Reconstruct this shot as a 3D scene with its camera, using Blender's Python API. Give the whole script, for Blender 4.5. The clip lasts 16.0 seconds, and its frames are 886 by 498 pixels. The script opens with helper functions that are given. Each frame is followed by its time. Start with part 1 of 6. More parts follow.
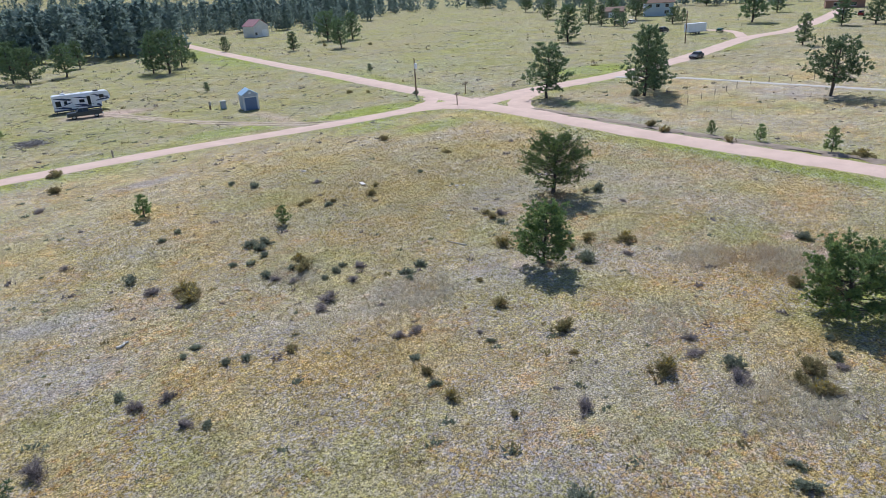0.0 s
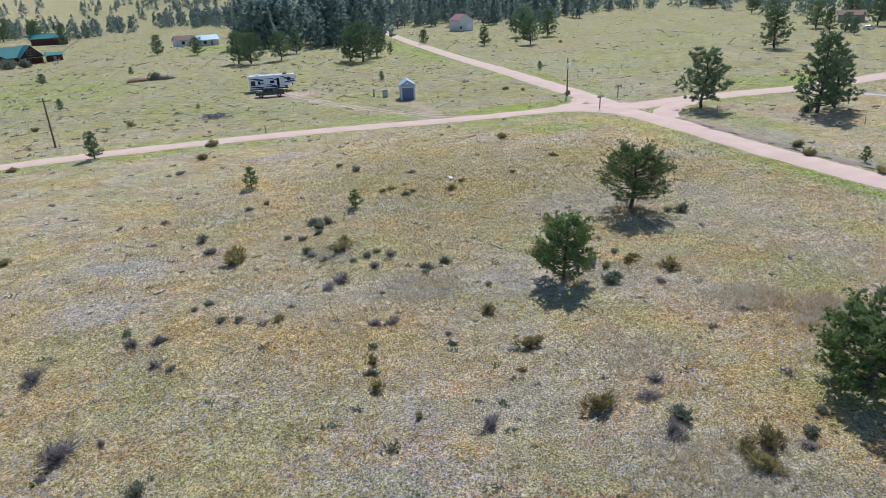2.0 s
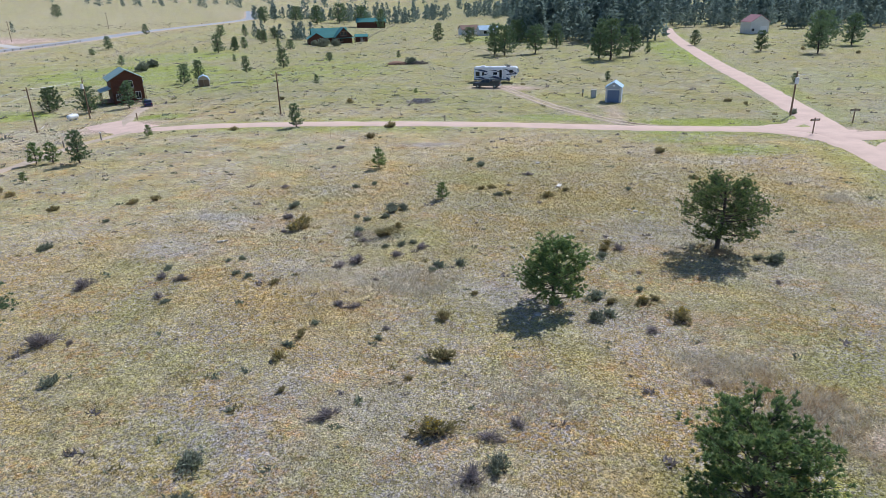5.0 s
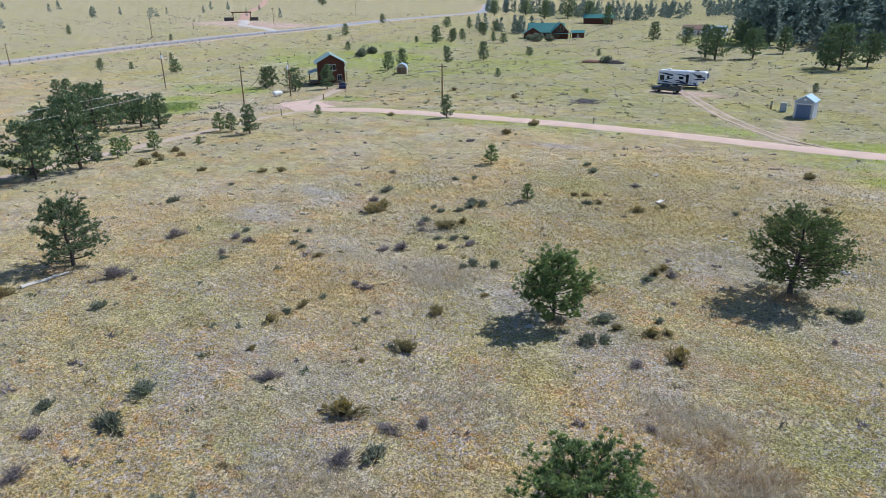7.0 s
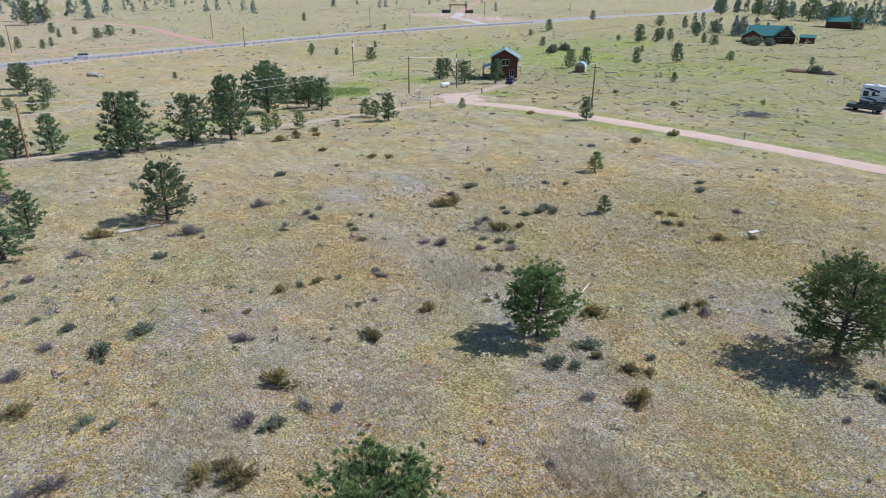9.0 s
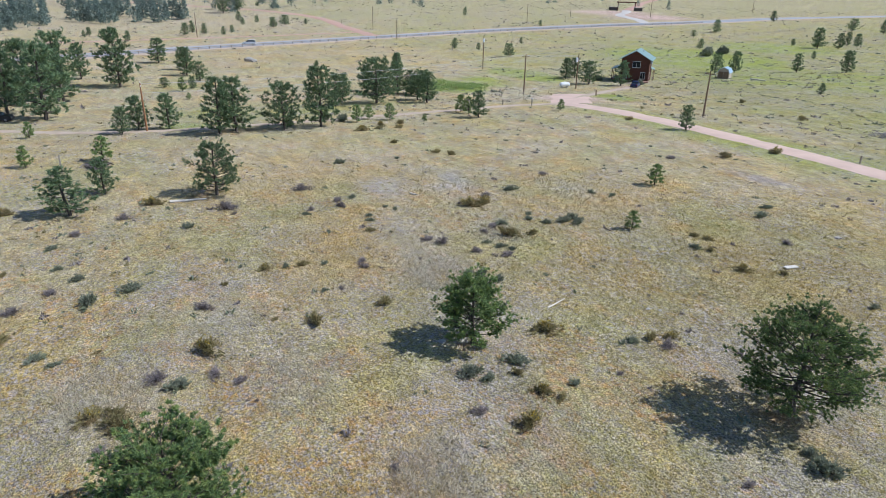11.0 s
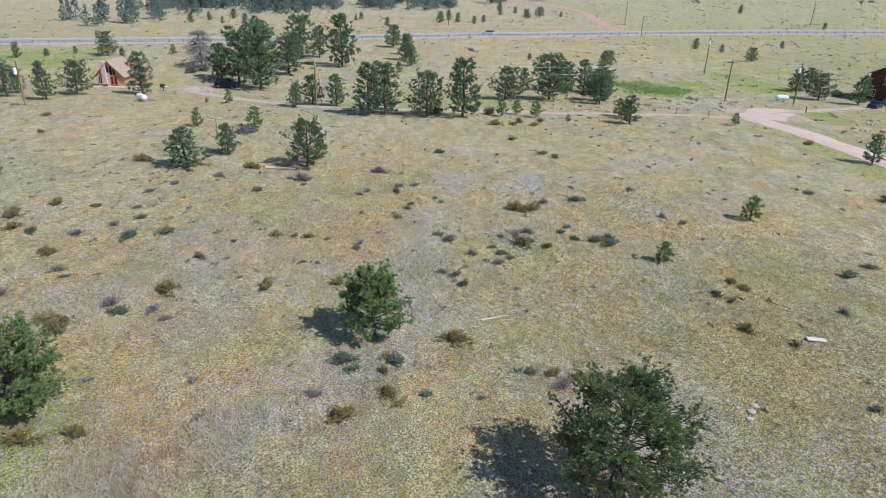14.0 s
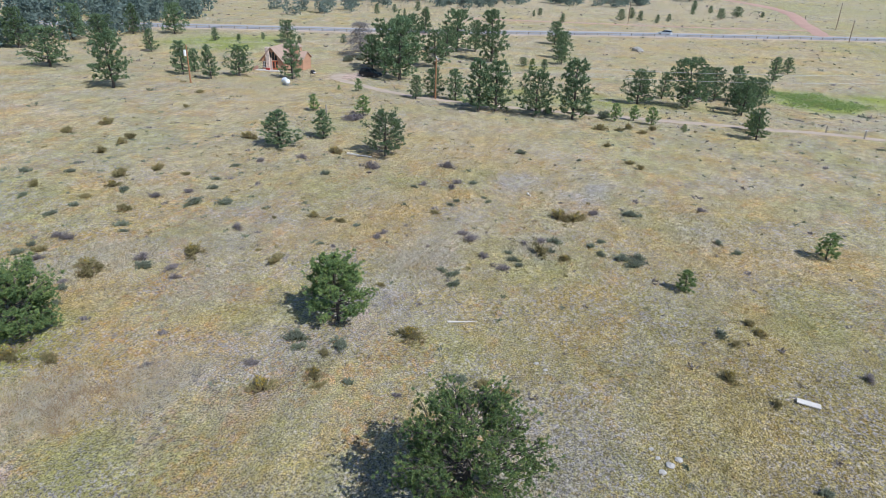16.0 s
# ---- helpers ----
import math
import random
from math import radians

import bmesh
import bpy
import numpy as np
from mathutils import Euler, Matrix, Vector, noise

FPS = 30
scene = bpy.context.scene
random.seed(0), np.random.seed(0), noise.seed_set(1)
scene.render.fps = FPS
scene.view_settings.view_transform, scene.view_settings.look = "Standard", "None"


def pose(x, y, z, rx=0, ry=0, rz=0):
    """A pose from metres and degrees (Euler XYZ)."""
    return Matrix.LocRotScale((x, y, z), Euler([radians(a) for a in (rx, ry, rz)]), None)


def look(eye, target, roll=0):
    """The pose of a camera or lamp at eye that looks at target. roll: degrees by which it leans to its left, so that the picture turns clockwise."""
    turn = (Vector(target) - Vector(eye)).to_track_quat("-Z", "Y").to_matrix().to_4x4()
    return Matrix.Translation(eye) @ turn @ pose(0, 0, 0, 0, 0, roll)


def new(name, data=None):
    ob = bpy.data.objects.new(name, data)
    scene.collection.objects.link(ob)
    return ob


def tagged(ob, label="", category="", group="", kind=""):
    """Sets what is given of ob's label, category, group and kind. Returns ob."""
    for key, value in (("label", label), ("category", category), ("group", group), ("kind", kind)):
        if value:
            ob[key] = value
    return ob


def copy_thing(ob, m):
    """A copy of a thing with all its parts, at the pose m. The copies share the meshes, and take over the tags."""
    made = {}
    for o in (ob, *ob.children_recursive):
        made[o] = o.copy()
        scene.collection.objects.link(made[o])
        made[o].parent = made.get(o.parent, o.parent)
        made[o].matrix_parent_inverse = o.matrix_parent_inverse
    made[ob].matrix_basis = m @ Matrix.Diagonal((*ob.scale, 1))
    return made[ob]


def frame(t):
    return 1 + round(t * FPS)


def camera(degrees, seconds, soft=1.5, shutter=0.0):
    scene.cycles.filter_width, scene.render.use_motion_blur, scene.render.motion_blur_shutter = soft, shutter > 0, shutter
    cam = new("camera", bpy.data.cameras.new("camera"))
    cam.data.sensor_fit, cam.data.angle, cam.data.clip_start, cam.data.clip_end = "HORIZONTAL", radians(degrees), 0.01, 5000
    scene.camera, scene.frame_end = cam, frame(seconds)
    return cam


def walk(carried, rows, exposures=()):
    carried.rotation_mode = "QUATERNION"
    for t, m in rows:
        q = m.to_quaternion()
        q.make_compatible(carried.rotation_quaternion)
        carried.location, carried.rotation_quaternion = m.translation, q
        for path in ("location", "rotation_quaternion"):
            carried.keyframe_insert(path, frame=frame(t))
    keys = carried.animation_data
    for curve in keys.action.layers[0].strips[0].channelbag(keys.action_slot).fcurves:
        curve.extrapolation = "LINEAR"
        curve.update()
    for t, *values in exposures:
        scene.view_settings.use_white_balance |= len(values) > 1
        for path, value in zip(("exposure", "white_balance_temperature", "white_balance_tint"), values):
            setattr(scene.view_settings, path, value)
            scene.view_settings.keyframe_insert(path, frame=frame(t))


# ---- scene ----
cam = camera(68.5, 16.0, soft=0.75)
METRES, EYE, TILT, LEAN, TURN = 108.1, 20.0, 0.0, 0.0, -34.5
ROWS = [
    (0.0, 0.0, 0.0, 0.0, -1.32, -22.54, 3.18),
    (0.5, 0.031, -0.0001, -0.0012, 3.22, -22.37, 3.07),
    (1.0, 0.0622, 0.0023, -0.0023, 8.12, -22.19, 2.94),
    (1.5, 0.0924, 0.0074, -0.0032, 13.06, -22.02, 2.76),
    (2.0, 0.1225, 0.0151, -0.004, 17.81, -21.88, 2.58),
    (2.5, 0.1498, 0.0243, -0.0045, 21.97, -21.78, 2.39),
    (3.0, 0.1807, 0.0373, -0.005, 26.77, -21.68, 2.19),
    (5.5, 0.3029, 0.1291, -0.0056, 49.02, -21.48, 1.13),
    (6.0, 0.324, 0.1547, -0.0052, 54.39, -21.49, 0.89),
    (6.5, 0.3404, 0.1784, -0.0049, 59.12, -21.53, 0.65),
    (7.0, 0.3564, 0.2069, -0.0043, 64.34, -21.59, 0.4),
    (7.5, 0.3684, 0.2328, -0.0036, 68.89, -21.66, 0.2),
    (8.0, 0.3794, 0.2633, -0.0027, 74.01, -21.77, -0.05),
    (8.5, 0.3868, 0.2907, -0.0017, 78.49, -21.89, -0.26),
    (9.0, 0.3928, 0.3227, -0.0006, 83.4, -22.03, -0.5),
    (11.5, 0.3877, 0.477, 0.0067, 102.36, -22.81, -1.2),
    (12.0, 0.3797, 0.5102, 0.0081, 106.49, -22.99, -1.3),
    (12.5, 0.3709, 0.5387, 0.0094, 110.24, -23.18, -1.38),
    (13.0, 0.3585, 0.5704, 0.0112, 114.6, -23.4, -1.47),
    (13.5, 0.3458, 0.5972, 0.0128, 118.49, -23.59, -1.55),
    (14.0, 0.3291, 0.6268, 0.0147, 122.99, -23.83, -1.57),
    (14.5, 0.3127, 0.6513, 0.0163, 126.88, -24.03, -1.59),
    (15.0, 0.2915, 0.6778, 0.018, 131.35, -24.26, -1.58),
    (15.5, 0.2715, 0.6995, 0.0197, 135.39, -24.46, -1.59),
    (16.0, 0.2465, 0.7223, 0.0216, 140.35, -24.72, -1.56),
]
walk(cam, [(t, pose(0, 0, EYE, TILT, LEAN, TURN) @ pose(METRES * x, METRES * y, METRES * z, 90 + pitch, roll, yaw)) for t, x, y, z, yaw, pitch, roll in ROWS],
     exposures=[(0.0, -0.11, 5870, 9), (9.0, -0.11, 5870, 8), (16.0, -0.11, 5830, 7)])

# ---- daylight: clear morning sky, sun ahead of the first view ----
SUN_AZ, SUN_EL = 30.0, 47.0          # degrees from +y towards +x, and above the ground
world = bpy.data.worlds.new("sky")
scene.world = world
world.use_nodes = True
wn = world.node_tree
sky = wn.nodes.new("ShaderNodeTexSky")
sky.sky_type, sky.sun_disc = "NISHITA", False
sky.sun_elevation, sky.sun_rotation = radians(SUN_EL), radians(SUN_AZ)
sky.altitude, sky.dust_density = 2400, 1.5
wn.links.new(sky.outputs[0], wn.nodes["Background"].inputs[0])
wn.nodes["Background"].inputs[1].default_value = 0.13
sun = new("sun", bpy.data.lights.new("sun", "SUN"))
sun.data.energy, sun.data.angle, sun.data.color = 4.7, radians(0.55), (1.0, 0.955, 0.90)
a, e = radians(SUN_AZ), radians(SUN_EL)
toward_sun = Vector((math.sin(a) * math.cos(e), math.cos(a) * math.cos(e), math.sin(e)))
sun.matrix_world = look(toward_sun * 100, (0, 0, 0))


# ---- materials ----
def shader(name, rough=0.8, metal=0.0, spec=0.3):
    m = bpy.data.materials.new(name)
    m.use_nodes = True
    nt = m.node_tree
    b = nt.nodes["Principled BSDF"]
    b.inputs["Roughness"].default_value = rough
    b.inputs["Metallic"].default_value = metal
    b.inputs["Specular IOR Level"].default_value = spec
    return m, nt, b


def noise_of(nt, scale, detail=3.0, rough=0.55, stretch=None):
    tc = nt.nodes.new("ShaderNodeTexCoord")
    n = nt.nodes.new("ShaderNodeTexNoise")
    n.inputs["Scale"].default_value, n.inputs["Detail"].default_value, n.inputs["Roughness"].default_value = scale, detail, rough
    src = tc.outputs["Object"]
    if stretch:
        mp = nt.nodes.new("ShaderNodeMapping")
        mp.inputs["Scale"].default_value = stretch
        nt.links.new(src, mp.inputs[0])
        src = mp.outputs[0]
    nt.links.new(src, n.inputs["Vector"])
    return n.outputs["Fac"]


def ramp(nt, fac, lo, hi):
    r = nt.nodes.new("ShaderNodeMapRange")
    r.interpolation_type = "SMOOTHSTEP"
    r.inputs[1].default_value, r.inputs[2].default_value = lo, hi
    nt.links.new(fac, r.inputs[0])
    return r.outputs[0]


def times(nt, p, q):
    n = nt.nodes.new("ShaderNodeMath")
    n.operation, n.use_clamp = "MULTIPLY", True
    for i, v in enumerate((p, q)):
        if isinstance(v, (int, float)):
            n.inputs[i].default_value = v
        else:
            nt.links.new(v, n.inputs[i])
    return n.outputs[0]


def blend(nt, fac, c0, c1, how="MIX"):
    n = nt.nodes.new("ShaderNodeMix")
    n.data_type, n.blend_type = "RGBA", how
    for i, v in ((0, fac), (6, c0), (7, c1)):
        if isinstance(v, (int, float)):
            n.inputs[i].default_value = v
        elif isinstance(v, tuple):
            n.inputs[i].default_value = (*v, 1)
        else:
            nt.links.new(v, n.inputs[i])
    return n.outputs[2]


def bumped(nt, b, fac, strength, dist):
    n = nt.nodes.new("ShaderNodeBump")
    n.inputs["Strength"].default_value, n.inputs["Distance"].default_value = strength, dist
    nt.links.new(fac, n.inputs["Height"])
    nt.links.new(n.outputs[0], b.inputs["Normal"])


def surface(name, c0, c1, scale=4.0, rough=0.8, metal=0.0, grain=30.0, bump=0.3, dist=0.01, vary=0.0, stretch=None, spec=0.3):
    """A two-tone surface: stains at one scale, grain and relief at a finer one; vary: spread between objects."""
    m, nt, b = shader(name, rough, metal, spec)
    col = blend(nt, ramp(nt, noise_of(nt, scale, 4, 0.6, stretch), 0.3, 0.7), c0, c1)
    g = noise_of(nt, grain, 3, 0.6, stretch)
    dark = tuple(v * 0.72 for v in c0)
    col = blend(nt, times(nt, ramp(nt, g, 0.5, 0.75), 0.5), col, dark)
    if vary:
        oi = nt.nodes.new("ShaderNodeObjectInfo")
        hs = nt.nodes.new("ShaderNodeHueSaturation")
        r = nt.nodes.new("ShaderNodeMapRange")
        r.inputs[3].default_value, r.inputs[4].default_value = 1 - vary, 1 + vary
        nt.links.new(oi.outputs["Random"], r.inputs[0])
        nt.links.new(r.outputs[0], hs.inputs["Value"])
        nt.links.new(col, hs.inputs["Color"])
        col = hs.outputs[0]
    nt.links.new(col, b.inputs["Base Color"])
    bumped(nt, b, g, bump, dist)
    return m


def leafy(name, c0, c1, c2, rough=0.6, vary=0.18, patch=1.6, through_=0.36):
    """Needles, leaves and blades: a colour for each blade, patches through the plant, a spread between plants."""
    m, nt, b = shader(name, rough, 0.0, 0.12)
    geo = nt.nodes.new("ShaderNodeNewGeometry")
    col = blend(nt, geo.outputs["Random Per Island"], c0, c1)
    col = blend(nt, times(nt, ramp(nt, noise_of(nt, patch), 0.48, 0.62), 0.75), col, c2)
    oi = nt.nodes.new("ShaderNodeObjectInfo")
    hs = nt.nodes.new("ShaderNodeHueSaturation")
    r = nt.nodes.new("ShaderNodeMapRange")
    r.inputs[3].default_value, r.inputs[4].default_value = 1 - vary, 1 + vary
    nt.links.new(oi.outputs["Random"], r.inputs[0])
    nt.links.new(r.outputs[0], hs.inputs["Value"])
    nt.links.new(col, hs.inputs["Color"])
    nt.links.new(hs.outputs[0], b.inputs["Base Color"])
    let_through(nt, b, hs.outputs[0], through_)
    return m


def let_through(nt, b, col, share):
    """Thin leaves pass some of the light that falls on their other side."""
    t = nt.nodes.new("ShaderNodeBsdfTranslucent")
    nt.links.new(col, t.inputs[0])
    mx = nt.nodes.new("ShaderNodeMixShader")
    mx.inputs[0].default_value = share
    nt.links.new(b.outputs[0], mx.inputs[1])
    nt.links.new(t.outputs[0], mx.inputs[2])
    nt.links.new(mx.outputs[0], nt.nodes["Material Output"].inputs[0])


def field_colour(nt, soil=True):
    """Dry mountain meadow: yellow and olive tufts over grey-mauve soil, denser, rustier, paler or lusher in patches and where the masks say."""
    at = {}
    for k in ("lush", "bare", "dirt", "silver", "gold", "sward_and_dim"):
        n = nt.nodes.new("ShaderNodeAttribute")
        n.attribute_name = k
        at[k] = n.outputs["Fac"]
    broad, mid, small = noise_of(nt, 0.05, 4, 0.6), noise_of(nt, 0.33, 4, 0.65), noise_of(nt, 2.3, 4, 0.65)
    col = blend(nt, ramp(nt, broad, 0.36, 0.64), STRAW, OLIVE)
    col = blend(nt, times(nt, ramp(nt, small, 0.46, 0.66), 0.7), col, SPRIG)
    ochre = noise_of(nt, 0.13, 5, 0.72, (0.7, 1.3, 5))
    col = blend(nt, times(nt, ramp(nt, ochre, 0.47, 0.62), 0.6), col, GOLD)
    rusty = ramp(nt, noise_of(nt, 0.19, 5, 0.74, (1, 1.3, 7)), 0.48, 0.6)
    fleck = ramp(nt, noise_of(nt, 1.5, 5, 0.75, (1, 1.2, 4)), 0.44, 0.6)
    col = blend(nt, times(nt, times(nt, rusty, fleck), 0.72), col, RUST)
    green = ramp(nt, noise_of(nt, 0.06, 5, 0.72, (1.2, 0.8, 6)), 0.5, 0.64)
    col = blend(nt, times(nt, green, 0.42), col, (0.41, 0.41, 0.13))
    wisps = ramp(nt, noise_of(nt, 0.3, 5, 0.75, (0.8, 1.5, 3)), 0.58, 0.7)
    col = blend(nt, times(nt, wisps, 0.3), col, SILVER)
    wobble = ramp(nt, mid, 0.25, 0.62)
    sweep = ramp(nt, noise_of(nt, 0.07, 5, 0.65, (0.7, 1.3, 1)), 0.12, 0.42)
    for k, c, f0 in (("sward_and_dim", SWARD, 0.8), ("gold", GOLD, 0.9), ("silver", SILVER, 0.5), ("lush", LUSH, 1.0)):
        f = times(nt, at[k], f0)
        f = times(nt, f, sweep if k == "lush" else wobble)
        col = blend(nt, f, col, c)
    if soil:
        earth = blend(nt, ramp(nt, noise_of(nt, 0.6, 4, 0.7), 0.35, 0.65), THATCH, BARE)
        tuft = noise_of(nt, 4.2, 5, 0.7, (1, 1.1, 2))
        thin = ramp(nt, noise_of(nt, 0.11, 5, 0.7, (1.2, 0.8, 4)), 0.36, 0.62)
        gap = ramp(nt, tuft, 0.56, 0.42)
        share = nt.nodes.new("ShaderNodeMath")
        share.operation, share.use_clamp = "MULTIPLY_ADD", True
        nt.links.new(thin, share.inputs[0])
        share.inputs[1].default_value, share.inputs[2].default_value = 0.66, 0.26
        col = blend(nt, times(nt, gap, share.outputs[0]), col, earth)
        col = blend(nt, times(nt, times(nt, at["bare"], wobble), 0.75), col, earth)
    col = blend(nt, at["dirt"], col, DIRT)
    return col, small


STRAW, OLIVE, THATCH, RUST = (0.575, 0.472, 0.285), (0.47, 0.418, 0.212), (0.47, 0.425, 0.42), (0.62, 0.345, 0.12)
SWARD = (0.335, 0.312, 0.13)
SPRIG = (0.545, 0.485, 0.18)
GOLD, SILVER, LUSH, BARE, DIRT = (0.62, 0.44, 0.165), (0.64, 0.63, 0.57), (0.35, 0.40, 0.07), (0.435, 0.395, 0.405), (0.65, 0.48, 0.41)
m_ground, nt, b = shader("meadow_soil_and_grass", 0.95, 0, 0.0)
col, small = field_colour(nt)


def speckle(nt, col, fac, lo, hi):
    """Colour brightened and darkened by a factor between lo and hi."""
    r = nt.nodes.new("ShaderNodeMapRange")
    r.inputs[3].default_value, r.inputs[4].default_value = lo, hi
    nt.links.new(fac, r.inputs[0])
    hs = nt.nodes.new("ShaderNodeHueSaturation")
    nt.links.new(r.outputs[0], hs.inputs["Value"])
    nt.links.new(col, hs.inputs["Color"])
    return hs.outputs[0]


grain, coarse = noise_of(nt, 9.0, 7, 0.85), noise_of(nt, 1.7, 5, 0.75)
col = speckle(nt, col, ramp(nt, grain, 0.39, 0.61), 0.22, 1.5)
col = speckle(nt, col, ramp(nt, coarse, 0.34, 0.66), 0.8, 1.14)
col = speckle(nt, col, ramp(nt, noise_of(nt, 0.42, 5, 0.75, (0.8, 1.3, 3)), 0.36, 0.64), 0.85, 1.12)
nt.links.new(col, b.inputs["Base Color"])
relief = nt.nodes.new("ShaderNodeMath")
relief.operation = "ADD"
nt.links.new(grain, relief.inputs[0])
nt.links.new(noise_of(nt, 4.2, 5, 0.7, (1, 1.1, 2)), relief.inputs[1])
bumped(nt, b, relief.outputs[0], 1.0, 0.09)
m_blades, nt, b = shader("dry_grass_blades", 0.9, 0, 0.0)
col, small = field_colour(nt, False)
geo = nt.nodes.new("ShaderNodeNewGeometry")
col = speckle(nt, col, geo.outputs["Random Per Island"], 0.6, 1.3)
nt.links.new(col, b.inputs["Base Color"])
let_through(nt, b, col, 0.4)

m_road = surface("pink_gravel_road", (0.70, 0.52, 0.44), (0.62, 0.455, 0.385), 0.35, 0.95, 0, 6.0, 0.5, 0.04, spec=0.1)
m_rroad = surface("red_gravel_road", (0.56, 0.36, 0.29), (0.50, 0.32, 0.26), 0.2, 0.95, 0, 6.0, 0.5, 0.04, spec=0.1)
m_track = surface("pale_wheel_track", (0.56, 0.45, 0.365), (0.47, 0.37, 0.28), 0.5, 0.95, 0, 5.0, 0.5, 0.04, spec=0.1)
m_concrete = surface("pale_concrete", (0.62, 0.58, 0.54), (0.52, 0.48, 0.45), 0.2, 0.9, 0, 4.0, 0.3)
m_asphalt = surface("worn_grey_asphalt", (0.36, 0.38, 0.43), (0.30, 0.32, 0.37), 0.15, 0.75, 0, 3.0, 0.2)
m_line = surface("white_road_paint", (0.75, 0.75, 0.72), (0.6, 0.6, 0.58), 0.5, 0.7)
m_yline = surface("yellow_road_paint", (0.7, 0.5, 0.1), (0.6, 0.42, 0.1), 0.5, 0.7)
m_bark = surface("pine_bark", (0.085, 0.073, 0.066), (0.14, 0.118, 0.10), 3.0, 0.95, 0, 14.0, 0.8, 0.03, stretch=(1, 1, 0.3))
m_needle = leafy("pine_needles", (0.105, 0.165, 0.095), (0.205, 0.285, 0.155), (0.215, 0.28, 0.125), patch=2.2, through_=0.3)
m_young = leafy("young_pine_needles", (0.12, 0.19, 0.09), (0.27, 0.37, 0.15), (0.38, 0.46, 0.15), patch=3.2, through_=0.38)
# distance haze put into the colour: paler and bluer than the near needles
m_far = leafy("hazed_far_pine_needles", (0.19, 0.25, 0.235), (0.27, 0.335, 0.295), (0.23, 0.295, 0.25), patch=0.4, through_=0.42)
m_sage = leafy("sage_leaves", (0.20, 0.225, 0.165), (0.38, 0.40, 0.31), (0.25, 0.28, 0.17))
m_dead = leafy("dead_grey_twigs", (0.24, 0.21, 0.21), (0.42, 0.37, 0.38), (0.27, 0.23, 0.19))
m_rabbit = leafy("olive_brush_leaves", (0.24, 0.22, 0.11), (0.47, 0.40, 0.20), (0.36, 0.27, 0.15))
m_flower = leafy("yellow_brush_flowers", (0.50, 0.36, 0.05), (0.66, 0.50, 0.10), (0.55, 0.40, 0.08))
m_seed = leafy("pale_seed_grass", (0.50, 0.45, 0.36), (0.66, 0.60, 0.48), (0.58, 0.46, 0.30))
m_twig = surface("dark_stems", (0.09, 0.065, 0.05), (0.14, 0.11, 0.09), 8.0, 0.9)
m_silverwood = leafy("weathered_grey_branches", (0.28, 0.26, 0.26), (0.42, 0.39, 0.38), (0.32, 0.3, 0.29))
m_pole = surface("weathered_pole_wood", (0.20, 0.13, 0.085), (0.28, 0.20, 0.14), 2.0, 0.9, 0, 20.0, 0.4, 0.01, stretch=(1, 1, 0.15))
m_redpole = surface("reddish_pole_wood", (0.33, 0.16, 0.08), (0.38, 0.22, 0.12), 2.0, 0.9, 0, 20.0, 0.4, 0.01, stretch=(1, 1, 0.15))
m_greywood = surface("grey_weathered_wood", (0.30, 0.26, 0.22), (0.42, 0.38, 0.33), 2.0, 0.9, 0, 16.0, 0.4, 0.01)
m_galv = surface("galvanised_steel", (0.48, 0.49, 0.5), (0.38, 0.39, 0.4), 3.0, 0.45, 0.8)
m_wire = surface("pale_power_line", (0.62, 0.62, 0.62), (0.5, 0.5, 0.5), 1.0, 0.4, 0.6)
m_rubber = surface("black_rubber", (0.02, 0.02, 0.02), (0.035, 0.033, 0.03), 10.0, 0.85)
m_rim = surface("alloy_wheel", (0.45, 0.45, 0.46), (0.35, 0.35, 0.36), 8.0, 0.35, 0.9)
m_glass = surface("dark_window_glass", (0.02, 0.025, 0.03), (0.03, 0.035, 0.045), 1.0, 0.08, spec=0.6, bump=0.0)
m_white = surface("white_painted_panel", (0.88, 0.89, 0.92), (0.80, 0.81, 0.84), 0.8, 0.4, bump=0.05)
m_trim = surface("dark_trim", (0.03, 0.035, 0.05), (0.05, 0.05, 0.06), 2.0, 0.5)
m_bluegraphic = surface("navy_swoosh_film", (0.03, 0.05, 0.12), (0.05, 0.07, 0.14), 2.0, 0.35)
m_rock = surface("lichen_grey_rock", (0.42, 0.39, 0.36), (0.30, 0.28, 0.25), 3.0, 0.95, 0, 12.0, 0.7, 0.03, vary=0.15)
m_whiterock = surface("pale_quartz_rock", (0.56, 0.52, 0.48), (0.42, 0.39, 0.36), 3.0, 0.95, 0, 12.0, 0.7, 0.03)
m_board = surface("bleached_board", (0.72, 0.68, 0.62), (0.60, 0.55, 0.5), 2.0, 0.9, 0, 18.0, 0.3)
m_redsoil = surface("red_earth_heap", (0.34, 0.2, 0.14), (0.27, 0.16, 0.11), 1.0, 0.95, 0, 7.0, 0.8, 0.05)


# ---- helpers for building ----
def part(name, bm, material, parent=None, label=""):
    me = bpy.data.meshes.new(name)
    bm.to_mesh(me)
    bm.free()
    me.materials.append(material)
    ob = new(name, me)
    if parent is not None:
        ob.parent = parent
    return tagged(ob, label)


